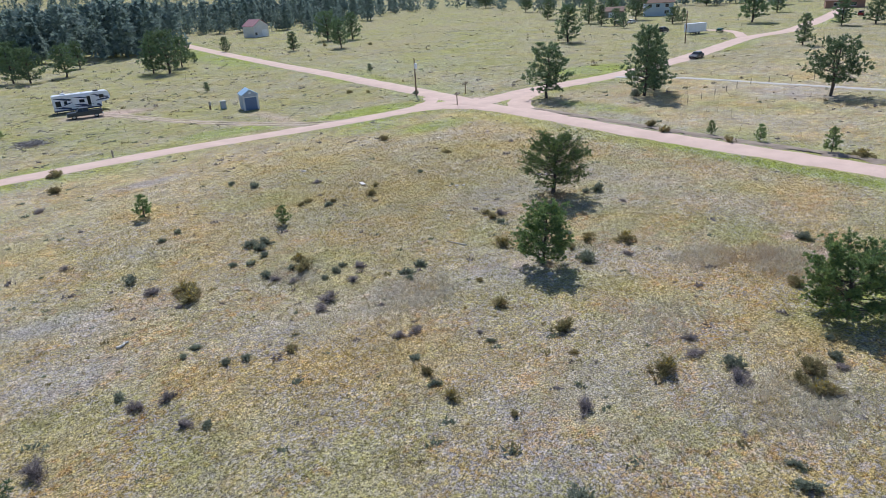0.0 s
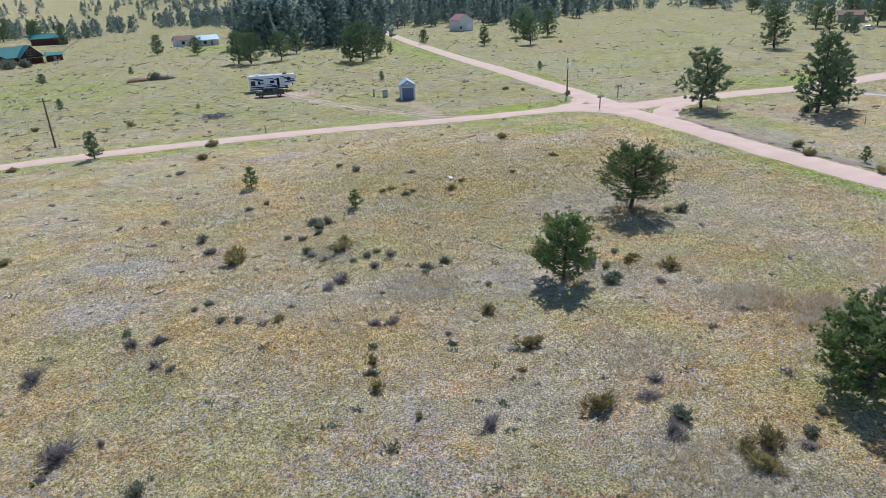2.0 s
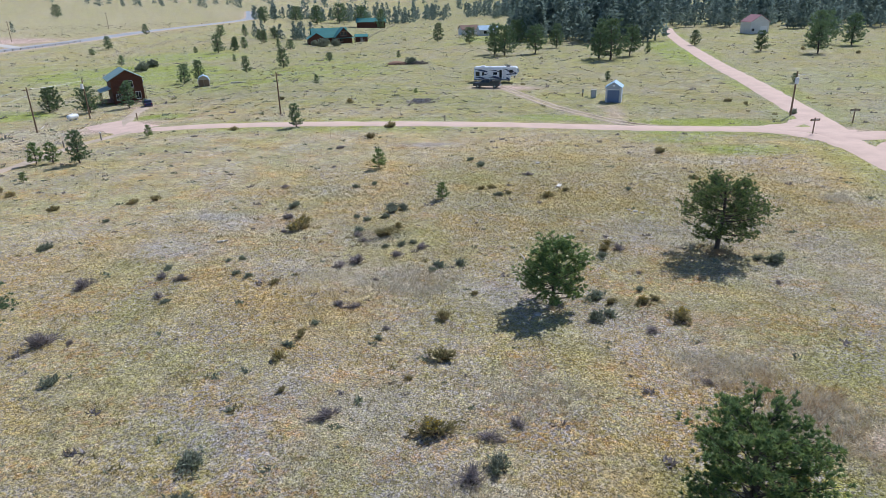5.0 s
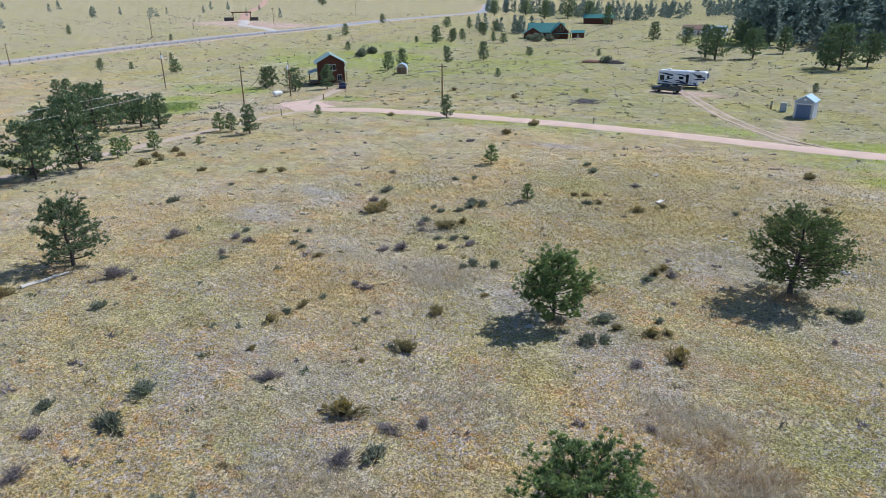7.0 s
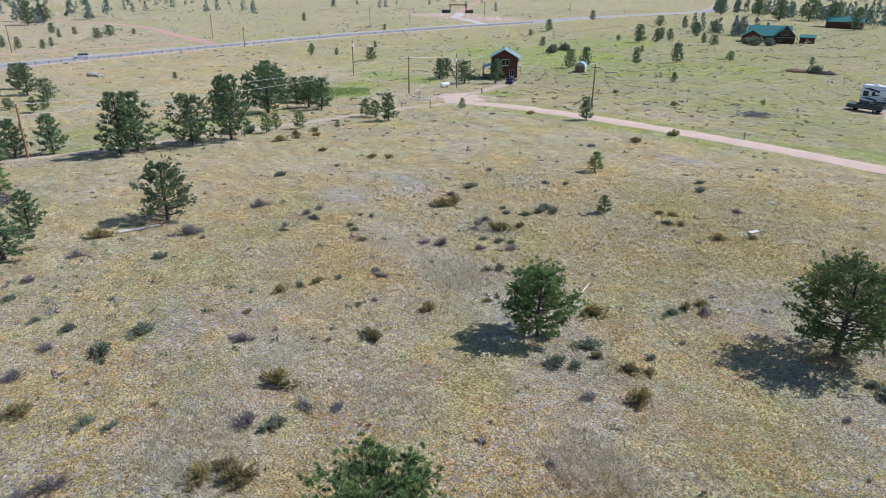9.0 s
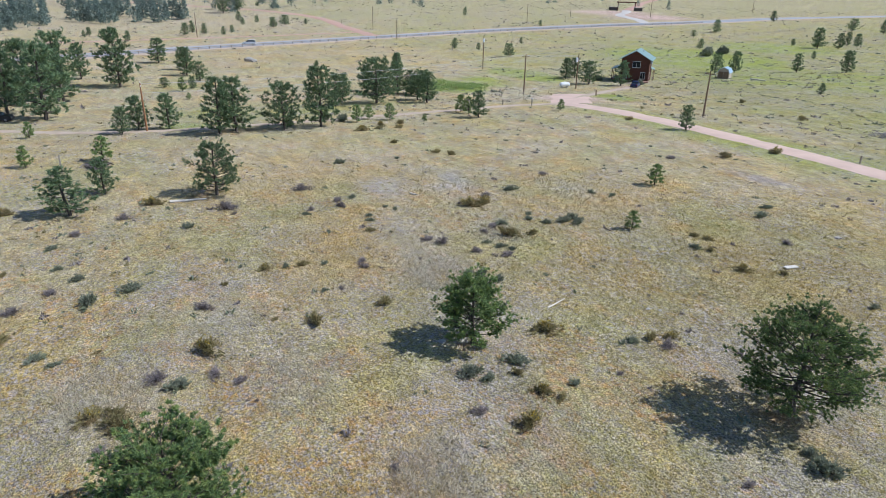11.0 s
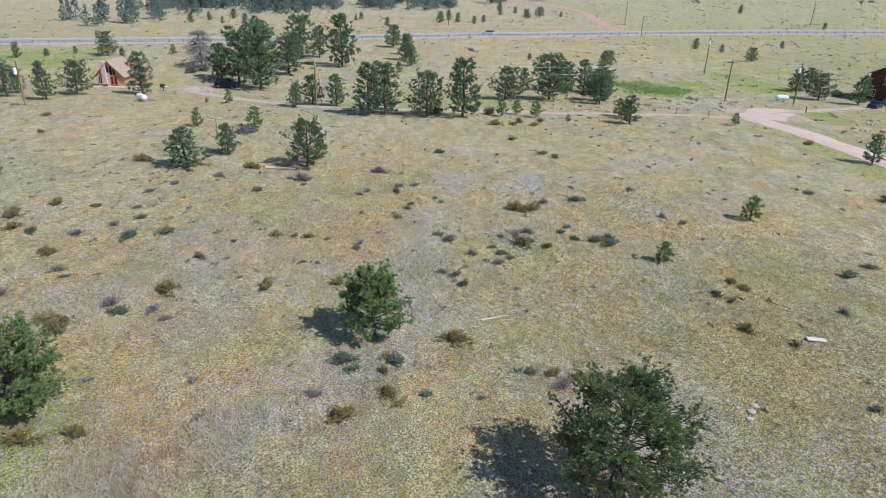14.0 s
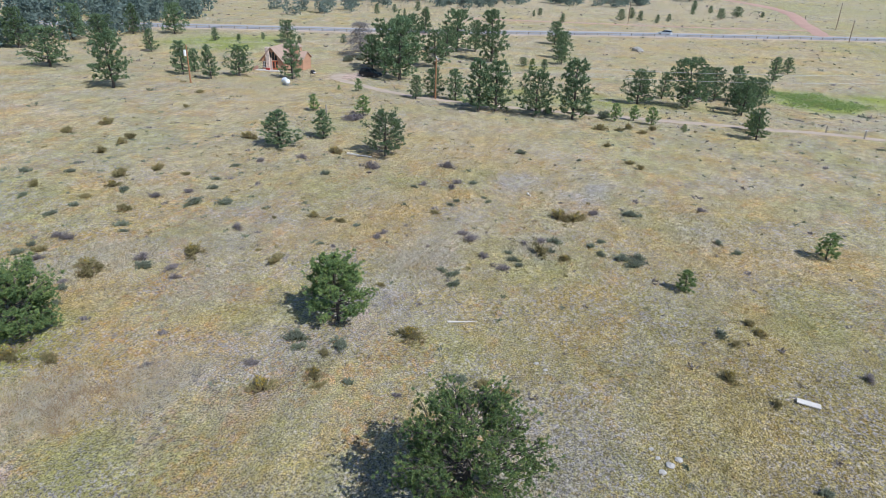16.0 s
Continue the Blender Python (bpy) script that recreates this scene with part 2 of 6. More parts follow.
def arrays(name, verts, faces, material, parent=None, smooth=False):
    """One mesh object out of computed arrays; faces all with the same number of corners."""
    verts, faces = np.asarray(verts, dtype=np.float32), np.asarray(faces, dtype=np.int32)
    me = bpy.data.meshes.new(name)
    k = faces.shape[1]
    me.vertices.add(len(verts))
    me.vertices.foreach_set("co", verts.ravel())
    me.loops.add(faces.size)
    me.loops.foreach_set("vertex_index", faces.ravel())
    me.polygons.add(len(faces))
    me.polygons.foreach_set("loop_start", np.arange(0, faces.size, k, dtype=np.int32))
    me.polygons.foreach_set("use_smooth", np.full(len(faces), smooth))
    me.update(calc_edges=True)
    me.materials.append(material)
    ob = new(name, me)
    if parent is not None:
        ob.parent = parent
    return ob


def box(bm, x0, x1, y0, y1, z0, z1, bevel=0.0):
    r = bmesh.ops.create_cube(bm, size=1, matrix=Matrix.LocRotScale(((x0 + x1) / 2, (y0 + y1) / 2, (z0 + z1) / 2), None, (x1 - x0, y1 - y0, z1 - z0)))
    if bevel:
        es = {e for v in r["verts"] for e in v.link_edges}
        bmesh.ops.bevel(bm, geom=list(es), offset=bevel, segments=1, affect="EDGES")
    return bm


def prism(bm, outline, y0, y1, shrink=None):
    """An outline in x and z, drawn out from y0 to y1; shrink: y inset of points above that height (height, inset)."""
    def yy(z, y, s):
        if shrink and z > shrink[0]:
            return y + s * shrink[1] * min(1, (z - shrink[0]) / shrink[2])
        return y
    a = [bm.verts.new((x, yy(z, y0, 1), z)) for x, z in outline]
    b = [bm.verts.new((x, yy(z, y1, -1), z)) for x, z in outline]
    n = len(outline)
    bm.faces.new(a)
    bm.faces.new(b[::-1])
    for i in range(n):
        bm.faces.new((a[i], b[i], b[(i + 1) % n], a[(i + 1) % n]))
    bmesh.ops.recalc_face_normals(bm, faces=bm.faces)
    return bm


def rod(bm, p0, p1, r0, r1=None, n=8):
    p0, p1 = Vector(p0), Vector(p1)
    d = p1 - p0
    m = Matrix.Translation((p0 + p1) / 2) @ d.to_track_quat("Z", "Y").to_matrix().to_4x4()
    bmesh.ops.create_cone(bm, cap_ends=True, segments=n, radius1=r0, radius2=r0 if r1 is None else r1, depth=d.length, matrix=m)
    return bm


def B():
    return bmesh.new()


def thing(name, x, y, rz=0, label="", category="", group="", dz=0.0):
    ob = new(name)
    ob.empty_display_size = 0.3
    ob.matrix_world = pose(x, y, float(terrain(x, y)) + dz, 0, 0, rz)
    return tagged(ob, label, category, group)


def sst(a, b, x):
    t = np.clip((x - a) / (b - a), 0, 1)
    return t * t * (3 - 2 * t)


def terrain(x, y):
    """Height of the land: a low meadow, falling off to the west, rising past the highway."""
    west = sst(-22, -75, x)
    z = -0.15 - 0.45 * np.exp(-((x - 45) ** 2 + (y - 40) ** 2) / 500) - 2.6 * west
    z = z - 0.7 * np.exp(-((x - 45) ** 2 + (y - 130) ** 2) / 500)
    u = -0.73 * x + 0.68 * y
    z = z + 5 * sst(230, 420, u) * sst(-90, -200, x)
    z = z + 75 * sst(600, 2000, np.hypot(x, y))
    return z + 0.03 * np.sin(x * 0.9 + 1.3 * np.sin(y * 0.31)) * np.sin(y * 0.8 + np.sin(x * 0.23))



# ---- roads, as centre lines ----
ROAD_MAIN = [(-38, 90), (-24, 92.5), (-9.7, 94.6), (6, 95.6), (19, 95.8), (32, 95), (44, 94), (56, 93.8), (66, 94), (73, 91.5)]
ROAD_SOUTH = [(69.5, 95), (69.7, 80), (70, 68), (70, 57), (70.7, 45), (71.4, 35), (72, 20), (73, -30), (76, -140)]
ROAD_NORTH = [(70.5, 93), (72, 118), (73, 146), (73.5, 181), (76, 239), (80, 302), (86, 360)]
ROAD_EAST = [(70, 89), (84, 91.5), (93, 91.2), (109, 91), (134, 94.5), (154, 99.5), (184, 107), (204, 107), (235, 114.5), (276, 127), (340, 150)]
TRACK_WEST = [(-37, 91), (-40, 80), (-39.5, 70), (-39.5, 60), (-39, 48), (-39, 40), (-40, 22), (-44, 10), (-51, 0.5), (-58, -8), (-65, -10)]
HIGHWAY = [(-60, -260), (-95, -180), (-115, -125), (-127, -93), (-137, -63), (-148, -27), (-163, 8), (-178, 42), (-190, 77), (-204, 115), (-213, 150), (-217, 185), (-216, 240), (-212, 275), (-210, 322), (-215, 391), (-226, 508), (-245, 580), (-310, 720)]
ROAD_RED = [(-208, 116), (-235, 117), (-261, 118), (-297, 120), (-333, 113), (-372, 95), (-405, 72), (-470, 20)]
GATE_ROAD = [(-305, 333), (-370, 400), (-435, 465), (-550, 604), (-704, 778)]
GATE_DRIVE = [(-216, 270), (-232, 279), (-260, 290), (-283, 314), (-305, 333)]
SPUR = [(182, 108), (195, 118), (200, 127), (198, 137)]
GREY_TRACK = [(105, 90), (110, 82), (112.5, 74), (115, 58), (117.5, 44), (121, 5)]
CAMPER_DRIVE = [(16, 144), (20.1, 138.2), (25.1, 127.9), (30.8, 115.4), (35.5, 107.4), (39.4, 101.3), (43.0, 97.2), (47, 94.5)]
SHED_DRIVE = [(42, 117.5), (41.5, 108), (41, 98)]
CABIN_DRIVE = [(-42, 94), (-46, 100), (-51, 110), (-56, 121)]


def smooth_line(pts, step):
    """Points along a rounded course through pts, and the distance run."""
    p = np.array(pts, float)
    q = np.vstack([2 * p[0] - p[1], p, 2 * p[-1] - p[-2]])
    out = []
    for i in range(1, len(q) - 2):
        n = max(2, int(np.linalg.norm(q[i + 1] - q[i]) / step))
        for t in np.arange(n) / n:
            out.append(0.5 * (2 * q[i] + (q[i + 1] - q[i - 1]) * t + (2 * q[i - 1] - 5 * q[i] + 4 * q[i + 1] - q[i + 2]) * t ** 2
                              + (3 * q[i] - q[i - 1] - 3 * q[i + 1] + q[i + 2]) * t ** 3))
    out.append(p[-1])
    return np.array(out)


def off_line(x, y, pts):
    """Distance from each place to a course."""
    d = np.full(np.shape(x), 1e9)
    for (ax, ay), (bx, by) in zip(pts[:-1], pts[1:]):
        ux, uy = bx - ax, by - ay
        t = np.clip(((x - ax) * ux + (y - ay) * uy) / (ux * ux + uy * uy), 0, 1)
        d = np.minimum(d, np.hypot(x - ax - t * ux, y - ay - t * uy))
    return d


def patches(x, y, spots):
    v = np.zeros(np.shape(x))
    for cx, cy, rx, ry, s in spots:
        v = np.maximum(v, s * (1 - sst(0.35, 1.15, np.hypot((x - cx) / rx, (y - cy) / ry))))
    return v


def ripple(x, y, k, ph):
    return 0.5 + 0.25 * (np.sin(x * k + 2 * np.sin(y * k * 0.7 + ph)) + np.sin(y * k * 1.3 + 2 * np.sin(x * k * 0.6 + ph * 2)))


LUSH_SPOTS = [(-76, 85, 13, 9, 1.3), (-87, 113, 17, 8, 1.3), (-80, 97, 12, 8, 0.5), (-42, 104, 9, 5, 0.9), (-105, 190, 42, 36, 0.9), (-50, 175, 55, 45, 0.45), (56, 80, 9, 4, 0.5), (47, 86, 8, 3, 0.6), (-120, 250, 30, 30, 0.75),
              (-43, 24, 5, 4, 0.9), (30, 102.5, 9, 4, 0.8), (54, 99.5, 12, 4, 1.0), (50, 90.5, 9, 2.5, 0.8), (70, 225, 10, 60, 1.0), (112, 101, 14, 7, 0.9),
              (67.5, 35, 2.2, 20, 1.0), (-50, 218, 14, 5, 0.8), (-73, 333, 20, 12, 0.6), (8, 296, 30, 25, 0.8), (80, 71, 4, 9, 0.5), (-100, -60, 22, 22, 0.6), (-55, 40, 14, 30, 0.3), (42, 14, 6, 5, 0.5), (36, 101, 8, 2.5, 0.5)]
BARE_SPOTS = [(0, 39, 6, 3, 0.9), (-1, 48, 4, 2.5, 0.8), (14, 80.5, 6, 2, 1.0), (4, 46, 4, 3, 0.8), (16, 36, 8, 4, 0.5), (29, 34, 6, 5, 0.7), (42, 47, 8, 6, 0.6), (48, 42, 8, 5, 0.5), (75, 60, 5, 20, 0.6), (108, 55, 9, 8, 0.8), (38, 30, 9, 6, 0.5), (52, 40, 8, 12, 0.5), (20, 18, 9, 6, 0.5)]
DIRT_SPOTS = [(-44, 96, 9, 7.5, 1.0), (-57, 122, 5, 3, 0.8), (20, 139.5, 10, 4.5, 0.85), (-245, 298, 34, 26, 1.0), (-285, 305, 36, 34, 0.9), (-62, -7, 8, 5, 0.9), (71, 92, 6, 5, 1.0), (41, 116, 3, 3, 0.4), (47.5, 20, 2.2, 1.4, 0.8), (50, 23.5, 1.2, 0.8, 0.7), (27.5, 26, 0.5, 0.4, 0.9), (30.6, 34.5, 1.4, 1.0, 0.6), (46, 28.5, 0.7, 0.5, 0.8)]
SILVER_SPOTS = [(21.5, 35, 5, 3.5, 1.0), (2, 47, 6, 2.5, 0.8), (8, 57, 7, 3, 0.7), (3.5, 45, 4, 4, 0.6), (16, 44, 4, 3, 0.7), (45, 21, 4, 4, 1.0), (41, 26, 4, 3, 0.9), (29, 12, 5, 4, 0.8), (31, 22, 4, 3, 0.6), (-60, 90, 20, 12, 0.5), (80, 108, 20, 10, 0.5), (85, 150, 25, 30, 0.4), (50, 74, 6, 2.5, 0.9), (62, 60, 6, 3.5, 0.9), (57, 66, 4, 2, 0.7), (38, 78, 6, 2, 0.7)]
GOLD_SPOTS = [(43.5, 23.5, 4, 4, 0.9), (14, 30, 7, 5, 0.6), (26, 48, 7, 5, 0.6), (60, 70, 18, 20, 0.7), (30, 80, 25, 12, 0.5), (10, 60, 12, 10, 0.4), (-10, 30, 14, 14, 0.5), (-150, 80, 50, 60, 0.4), (35, 60, 14, 8, 0.5), (-30, 0, 20, 20, 0.4)]


def masks(x, y):
    edge = np.minimum(np.minimum(off_line(x, y, ROAD_MAIN), off_line(x, y, ROAD_NORTH)), np.minimum(off_line(x, y, ROAD_EAST), off_line(x, y, ROAD_SOUTH)))
    verge = sst(9.0, 3.0, edge) * ripple(x, y, 0.11, 1.0) * 0.95
    lush = np.maximum(1.9 * patches(x, y, LUSH_SPOTS) * (0.55 + 0.6 * ripple(x, y, 0.25, 0.4)), verge)
    north = sst(98, 120, y) * 0.3 * (0.3 + ripple(x, y, 0.06, 2.0))
    hw = off_line(x, y, HIGHWAY)
    dirt = np.maximum(patches(x, y, DIRT_SPOTS), sst(9, 4.5, hw) * 0.55)
    for line, w in ((CAMPER_DRIVE, 1.9), (SHED_DRIVE, 2.0), (CABIN_DRIVE, 2.2)):
        dirt = np.maximum(dirt, 0.45 * sst(w, w * 0.4, off_line(x, y, line)))
    far_dry = sst(-200, -300, x) * 0.5
    return {"lush": np.clip(np.maximum(lush, north), 0, 1), "bare": patches(x, y, BARE_SPOTS), "dirt": np.clip(dirt, 0, 1),
            "silver": np.maximum(patches(x, y, SILVER_SPOTS), far_dry), "gold": np.maximum(patches(x, y, GOLD_SPOTS), 0.7 * far_dry),
            # round patch at (40, 62): sunward dimness of the grass put into colour
            "sward_and_dim": sst(92, 125, y + 0.25 * x) * sst(-190, -120, x) * (0.6 + 0.5 * ripple(x, y, 0.09, 3.0)) + 0.6 * sst(26, 12, np.hypot(x - 40, y - 62))}


def with_masks(ob, x, y, repeat=1):
    for k, v in masks(x, y).items():
        at = ob.data.attributes.new(k, "FLOAT", "POINT")
        at.data.foreach_set("value", np.repeat(v, repeat).astype(np.float32))


# ---- the land: one sheet to the horizon ----
def spread(lo, hi, step, limit):
    c = list(np.arange(lo, hi + step, step))
    d = step
    while c[-1] < limit:
        d *= 1.06
        c.append(c[-1] + d)
    d = step
    while c[0] > -limit:
        d *= 1.06
        c.insert(0, c[0] - d)
    return np.array(c)


gx, gy = spread(-75, 110, 1.3, 3200), spread(-40, 145, 1.3, 3200)
X, Y = np.meshgrid(gx, gy)
X, Y = X.ravel(), Y.ravel()
nx, ny = len(gx), len(gy)
i = (np.arange(ny - 1)[:, None] * nx + np.arange(nx - 1)[None, :]).ravel()
ground = arrays("ground", np.stack([X, Y, terrain(X, Y)], 1), np.stack([i, i + 1, i + nx + 1, i + nx], 1), m_ground, smooth=True)
tagged(ground, "dry mountain meadow of straw and olive grass with bare patches", "ground", kind="structure")
with_masks(ground, X, Y)


def ribbon(name, course, width, material, label, category, rise=0.04, ragged=0.13, step=1.5, seed=1):
    """A road surface laid along a course, crowned, with uneven edges."""
    r = np.random.default_rng(seed)
    p = smooth_line(course, step)
    d = np.gradient(p, axis=0)
    d /= np.linalg.norm(d, axis=1)[:, None]
    nrm = np.stack([-d[:, 1], d[:, 0]], 1)
    run = np.arange(len(p))
    cols = []
    lanes = np.linspace(-1, 1, 7)
    for j, s in enumerate(lanes):
        w = width / 2 * s
        if abs(s) == 1:
            w = w + np.sign(s) * ragged * (np.sin(run * 0.9 + seed) * 0.5 + r.normal(0, 0.6, len(p)))
        q = p + nrm * (w if np.ndim(w) == 0 else w[:, None])
        lift = rise + 0.05 * (1 - s * s) if abs(s) < 1 else -0.02
        cols.append(np.column_stack([q, terrain(q[:, 0], q[:, 1]) + lift]))
    n, k = len(p), len(lanes)
    v = np.stack(cols, 1).reshape(-1, 3)
    i = (np.arange(n - 1)[:, None] * k + np.arange(k - 1)[None, :]).ravel()
    ob = arrays(name, v, np.stack([i, i + 1, i + k + 1, i + k], 1)[:, ::-1], material, smooth=True)
    return tagged(ob, label, category, kind="structure")


ribbon("road", ROAD_MAIN, 4.4, m_road, "pink gravel country road with worn wheel lines", "gravel road", 0.05)
ribbon("road", ROAD_SOUTH, 4.6, m_road, "pink gravel country road beside green verge", "gravel road", 0.056, seed=2)
ribbon("road", ROAD_NORTH, 5.0, m_road, "pink gravel country road running into woods", "gravel road", 0.062, seed=3)
ribbon("road", ROAD_EAST, 5.4, m_road, "pink gravel country road past houses", "gravel road", 0.068, seed=4)
ribbon("road", SPUR, 3.2, m_road, "short gravel spur to a parking place", "driveway", 0.075, seed=5)
ribbon("road", ROAD_RED, 6.0, m_rroad, "red gravel side road joining the highway", "gravel road", 0.12, 0.5, 4, seed=6)
ribbon("road", GATE_ROAD, 8.0, m_rroad, "red gravel lane climbing past the ranch gate", "gravel road", 0.2, 0.6, 5, seed=7)
ribbon("road", GATE_DRIVE, 6.0, m_concrete, "pale concrete apron before the ranch gate", "driveway", 0.16, 0.1, 3, seed=8)
ribbon("road", TRACK_WEST, 2.5, m_track, "narrow pale dirt drive along the field", "driveway", 0.045, 0.3, 1.5, seed=9)
ribbon("road", GREY_TRACK, 1.6, m_concrete, "thin grey gravel track across grass", "track", 0.05, 0.2, 1.5, seed=10)
m_bank = surface("dark_eroded_soil", (0.27, 0.215, 0.175), (0.38, 0.31, 0.25), 0.8, 0.95, 0, 5.0, 0.8, 0.06, spec=0.1)
ribbon("soil_bank", [(73.0, 78), (73.4, 66), (73.6, 55), (74.3, 44), (75.0, 33), (75.8, 20), (76.4, 0)], 1.7, m_bank, "dark eroded soil bank beside the road", "bank", 0.07, 0.55, 0.7, seed=14)
ribbon("road", [(-204, -20), (-207, 0), (-210, 22), (-214, 44), (-219, 76), (-224, 93), (-228, 114)], 3.0, m_rroad, "thin reddish track along the highway", "track", 0.1, 0.3, 4, seed=15)
ribbon("road", [(-51, 101), (-46, 97.5), (-41, 93.5), (-37, 91)], 8.0, m_road, "wide pink gravel turning place", "turning place", 0.03, 0.5, 1.2, seed=16)
ribbon("road", CABIN_DRIVE, 2.4, m_track, "short dirt drive to the brown cabin", "driveway", 0.03, 0.4, 1.2, seed=13)
ribbon("road_shoulder", HIGHWAY, 17.0, m_track, "pale gravel shoulder of the highway", "road shoulder", 0.06, 0.4, 4, seed=17)
ribbon("road", HIGHWAY, 12.4, m_asphalt, "grey asphalt two-lane highway with painted lines", "highway", 0.14, 0.02, 4, seed=11)


def shifted(course, off, step=4):
    p = smooth_line(course, step)
    d = np.gradient(p, axis=0)
    d /= np.linalg.norm(d, axis=1)[:, None]
    return p + np.stack([-d[:, 1], d[:, 0]], 1) * off


# two worn wheel lines to the camper
for n, off in enumerate((-0.85, 0.85)):
    line = [tuple(q) for q in shifted(CAMPER_DRIVE, off, 3)]
    ribbon("wheel_track", line, 0.75, m_track, "worn pinkish wheel track to the camper", "track", 0.03, 0.18, 1.0, seed=12 + 9 * n)
# rounded corners of the crossing
ribbon("road", [(98, 91.6), (90, 91.4), (82.5, 89.0), (76.5, 85.0), (72.3, 79.5), (70.3, 70)], 4.2, m_road, "pink gravel corner swept round by turning cars", "gravel road", 0.05, 0.3, 1.0, seed=18)
ribbon("road", [(52, 93.6), (60, 93.2), (66, 89.5), (69, 82), (69.8, 72)], 3.6, m_road, "pink gravel corner of the crossing", "gravel road", 0.044, 0.3, 1.0, seed=19)
ribbon("road", [(56, 94.0), (64, 96.0), (69.5, 102), (71.4, 112)], 3.0, m_road, "pink gravel corner towards the north road", "gravel road", 0.04, 0.3, 1.0, seed=20)


for off, mt, lb in ((4.6, m_line, "white edge line"), (-4.6, m_line, "white edge line"), (0.14, m_yline, "yellow centre line"), (-0.14, m_yline, "yellow centre line")):
    q = shifted(HIGHWAY, off)
    n = len(q)
    dq = np.gradient(q, axis=0)
    dq /= np.linalg.norm(dq, axis=1)[:, None]
    nq = np.stack([-dq[:, 1], dq[:, 0]], 1) * 0.07
    zz = terrain(q[:, 0], q[:, 1]) + 0.24
    v = np.vstack([np.column_stack([q - nq, zz]), np.column_stack([q + nq, zz])])
    i = np.arange(n - 1)
    tagged(arrays("road_line", v, np.stack([i, i + 1, i + n + 1, i + n], 1), mt), lb + " painted along the highway", "road line", kind="structure")

# ---- trees ----
def unit(v):
    return v / np.maximum(np.linalg.norm(v, axis=-1, keepdims=True), 1e-9)


def tube(path, radii, n=6):
    """Rings along a path, as vertices and triangles."""
    path, radii = np.asarray(path, float), np.asarray(radii, float)
    d = unit(np.gradient(path, axis=0))
    ref = np.where(np.abs(d[:, 2:3]) > 0.9, np.array([[1.0, 0, 0]]), np.array([[0, 0, 1.0]]))
    u = unit(np.cross(d, ref))
    w = np.cross(d, u)
    an = np.arange(n) * 2 * math.pi / n
    v = path[:, None] + radii[:, None, None] * (u[:, None] * np.cos(an)[None, :, None] + w[:, None] * np.sin(an)[None, :, None])
    k = len(path)
    i, j = np.meshgrid(np.arange(k - 1), np.arange(n), indexing="ij")
    a, b2 = (i * n + j).ravel(), (i * n + (j + 1) % n).ravel()
    f = np.vstack([np.stack([a, b2, b2 + n], 1), np.stack([a, b2 + n, a + n], 1)])
    return v.reshape(-1, 3), f


def joined(pieces):
    vs, fs, o = [], [], 0
    for v, f in pieces:
        vs.append(v)
        fs.append(f + o)
        o += len(v)
    return np.vstack(vs), np.vstack(fs)


def tufts(r, centre, way, blades, length, width, spreadout=0.9):
    """Bursts of narrow blades at the centres, fanning out about the ways."""
    n = len(centre)
    d = unit(way[:, None] + r.normal(0, spreadout, (n, blades, 3)) * np.array([1, 1, 0.8]))
    ln = length * r.uniform(0.55, 1.15, (n, blades, 1))
    side = unit(np.cross(d, r.normal(0, 1, (n, blades, 3)))) * width * 0.5
    c = centre[:, None] + r.normal(0, length * 0.12, (n, blades, 3))
    v = np.stack([c - side, c + side, c + d * ln + side * 0.35], 2).reshape(-1, 3)
    return v, np.arange(len(v)).reshape(-1, 3)


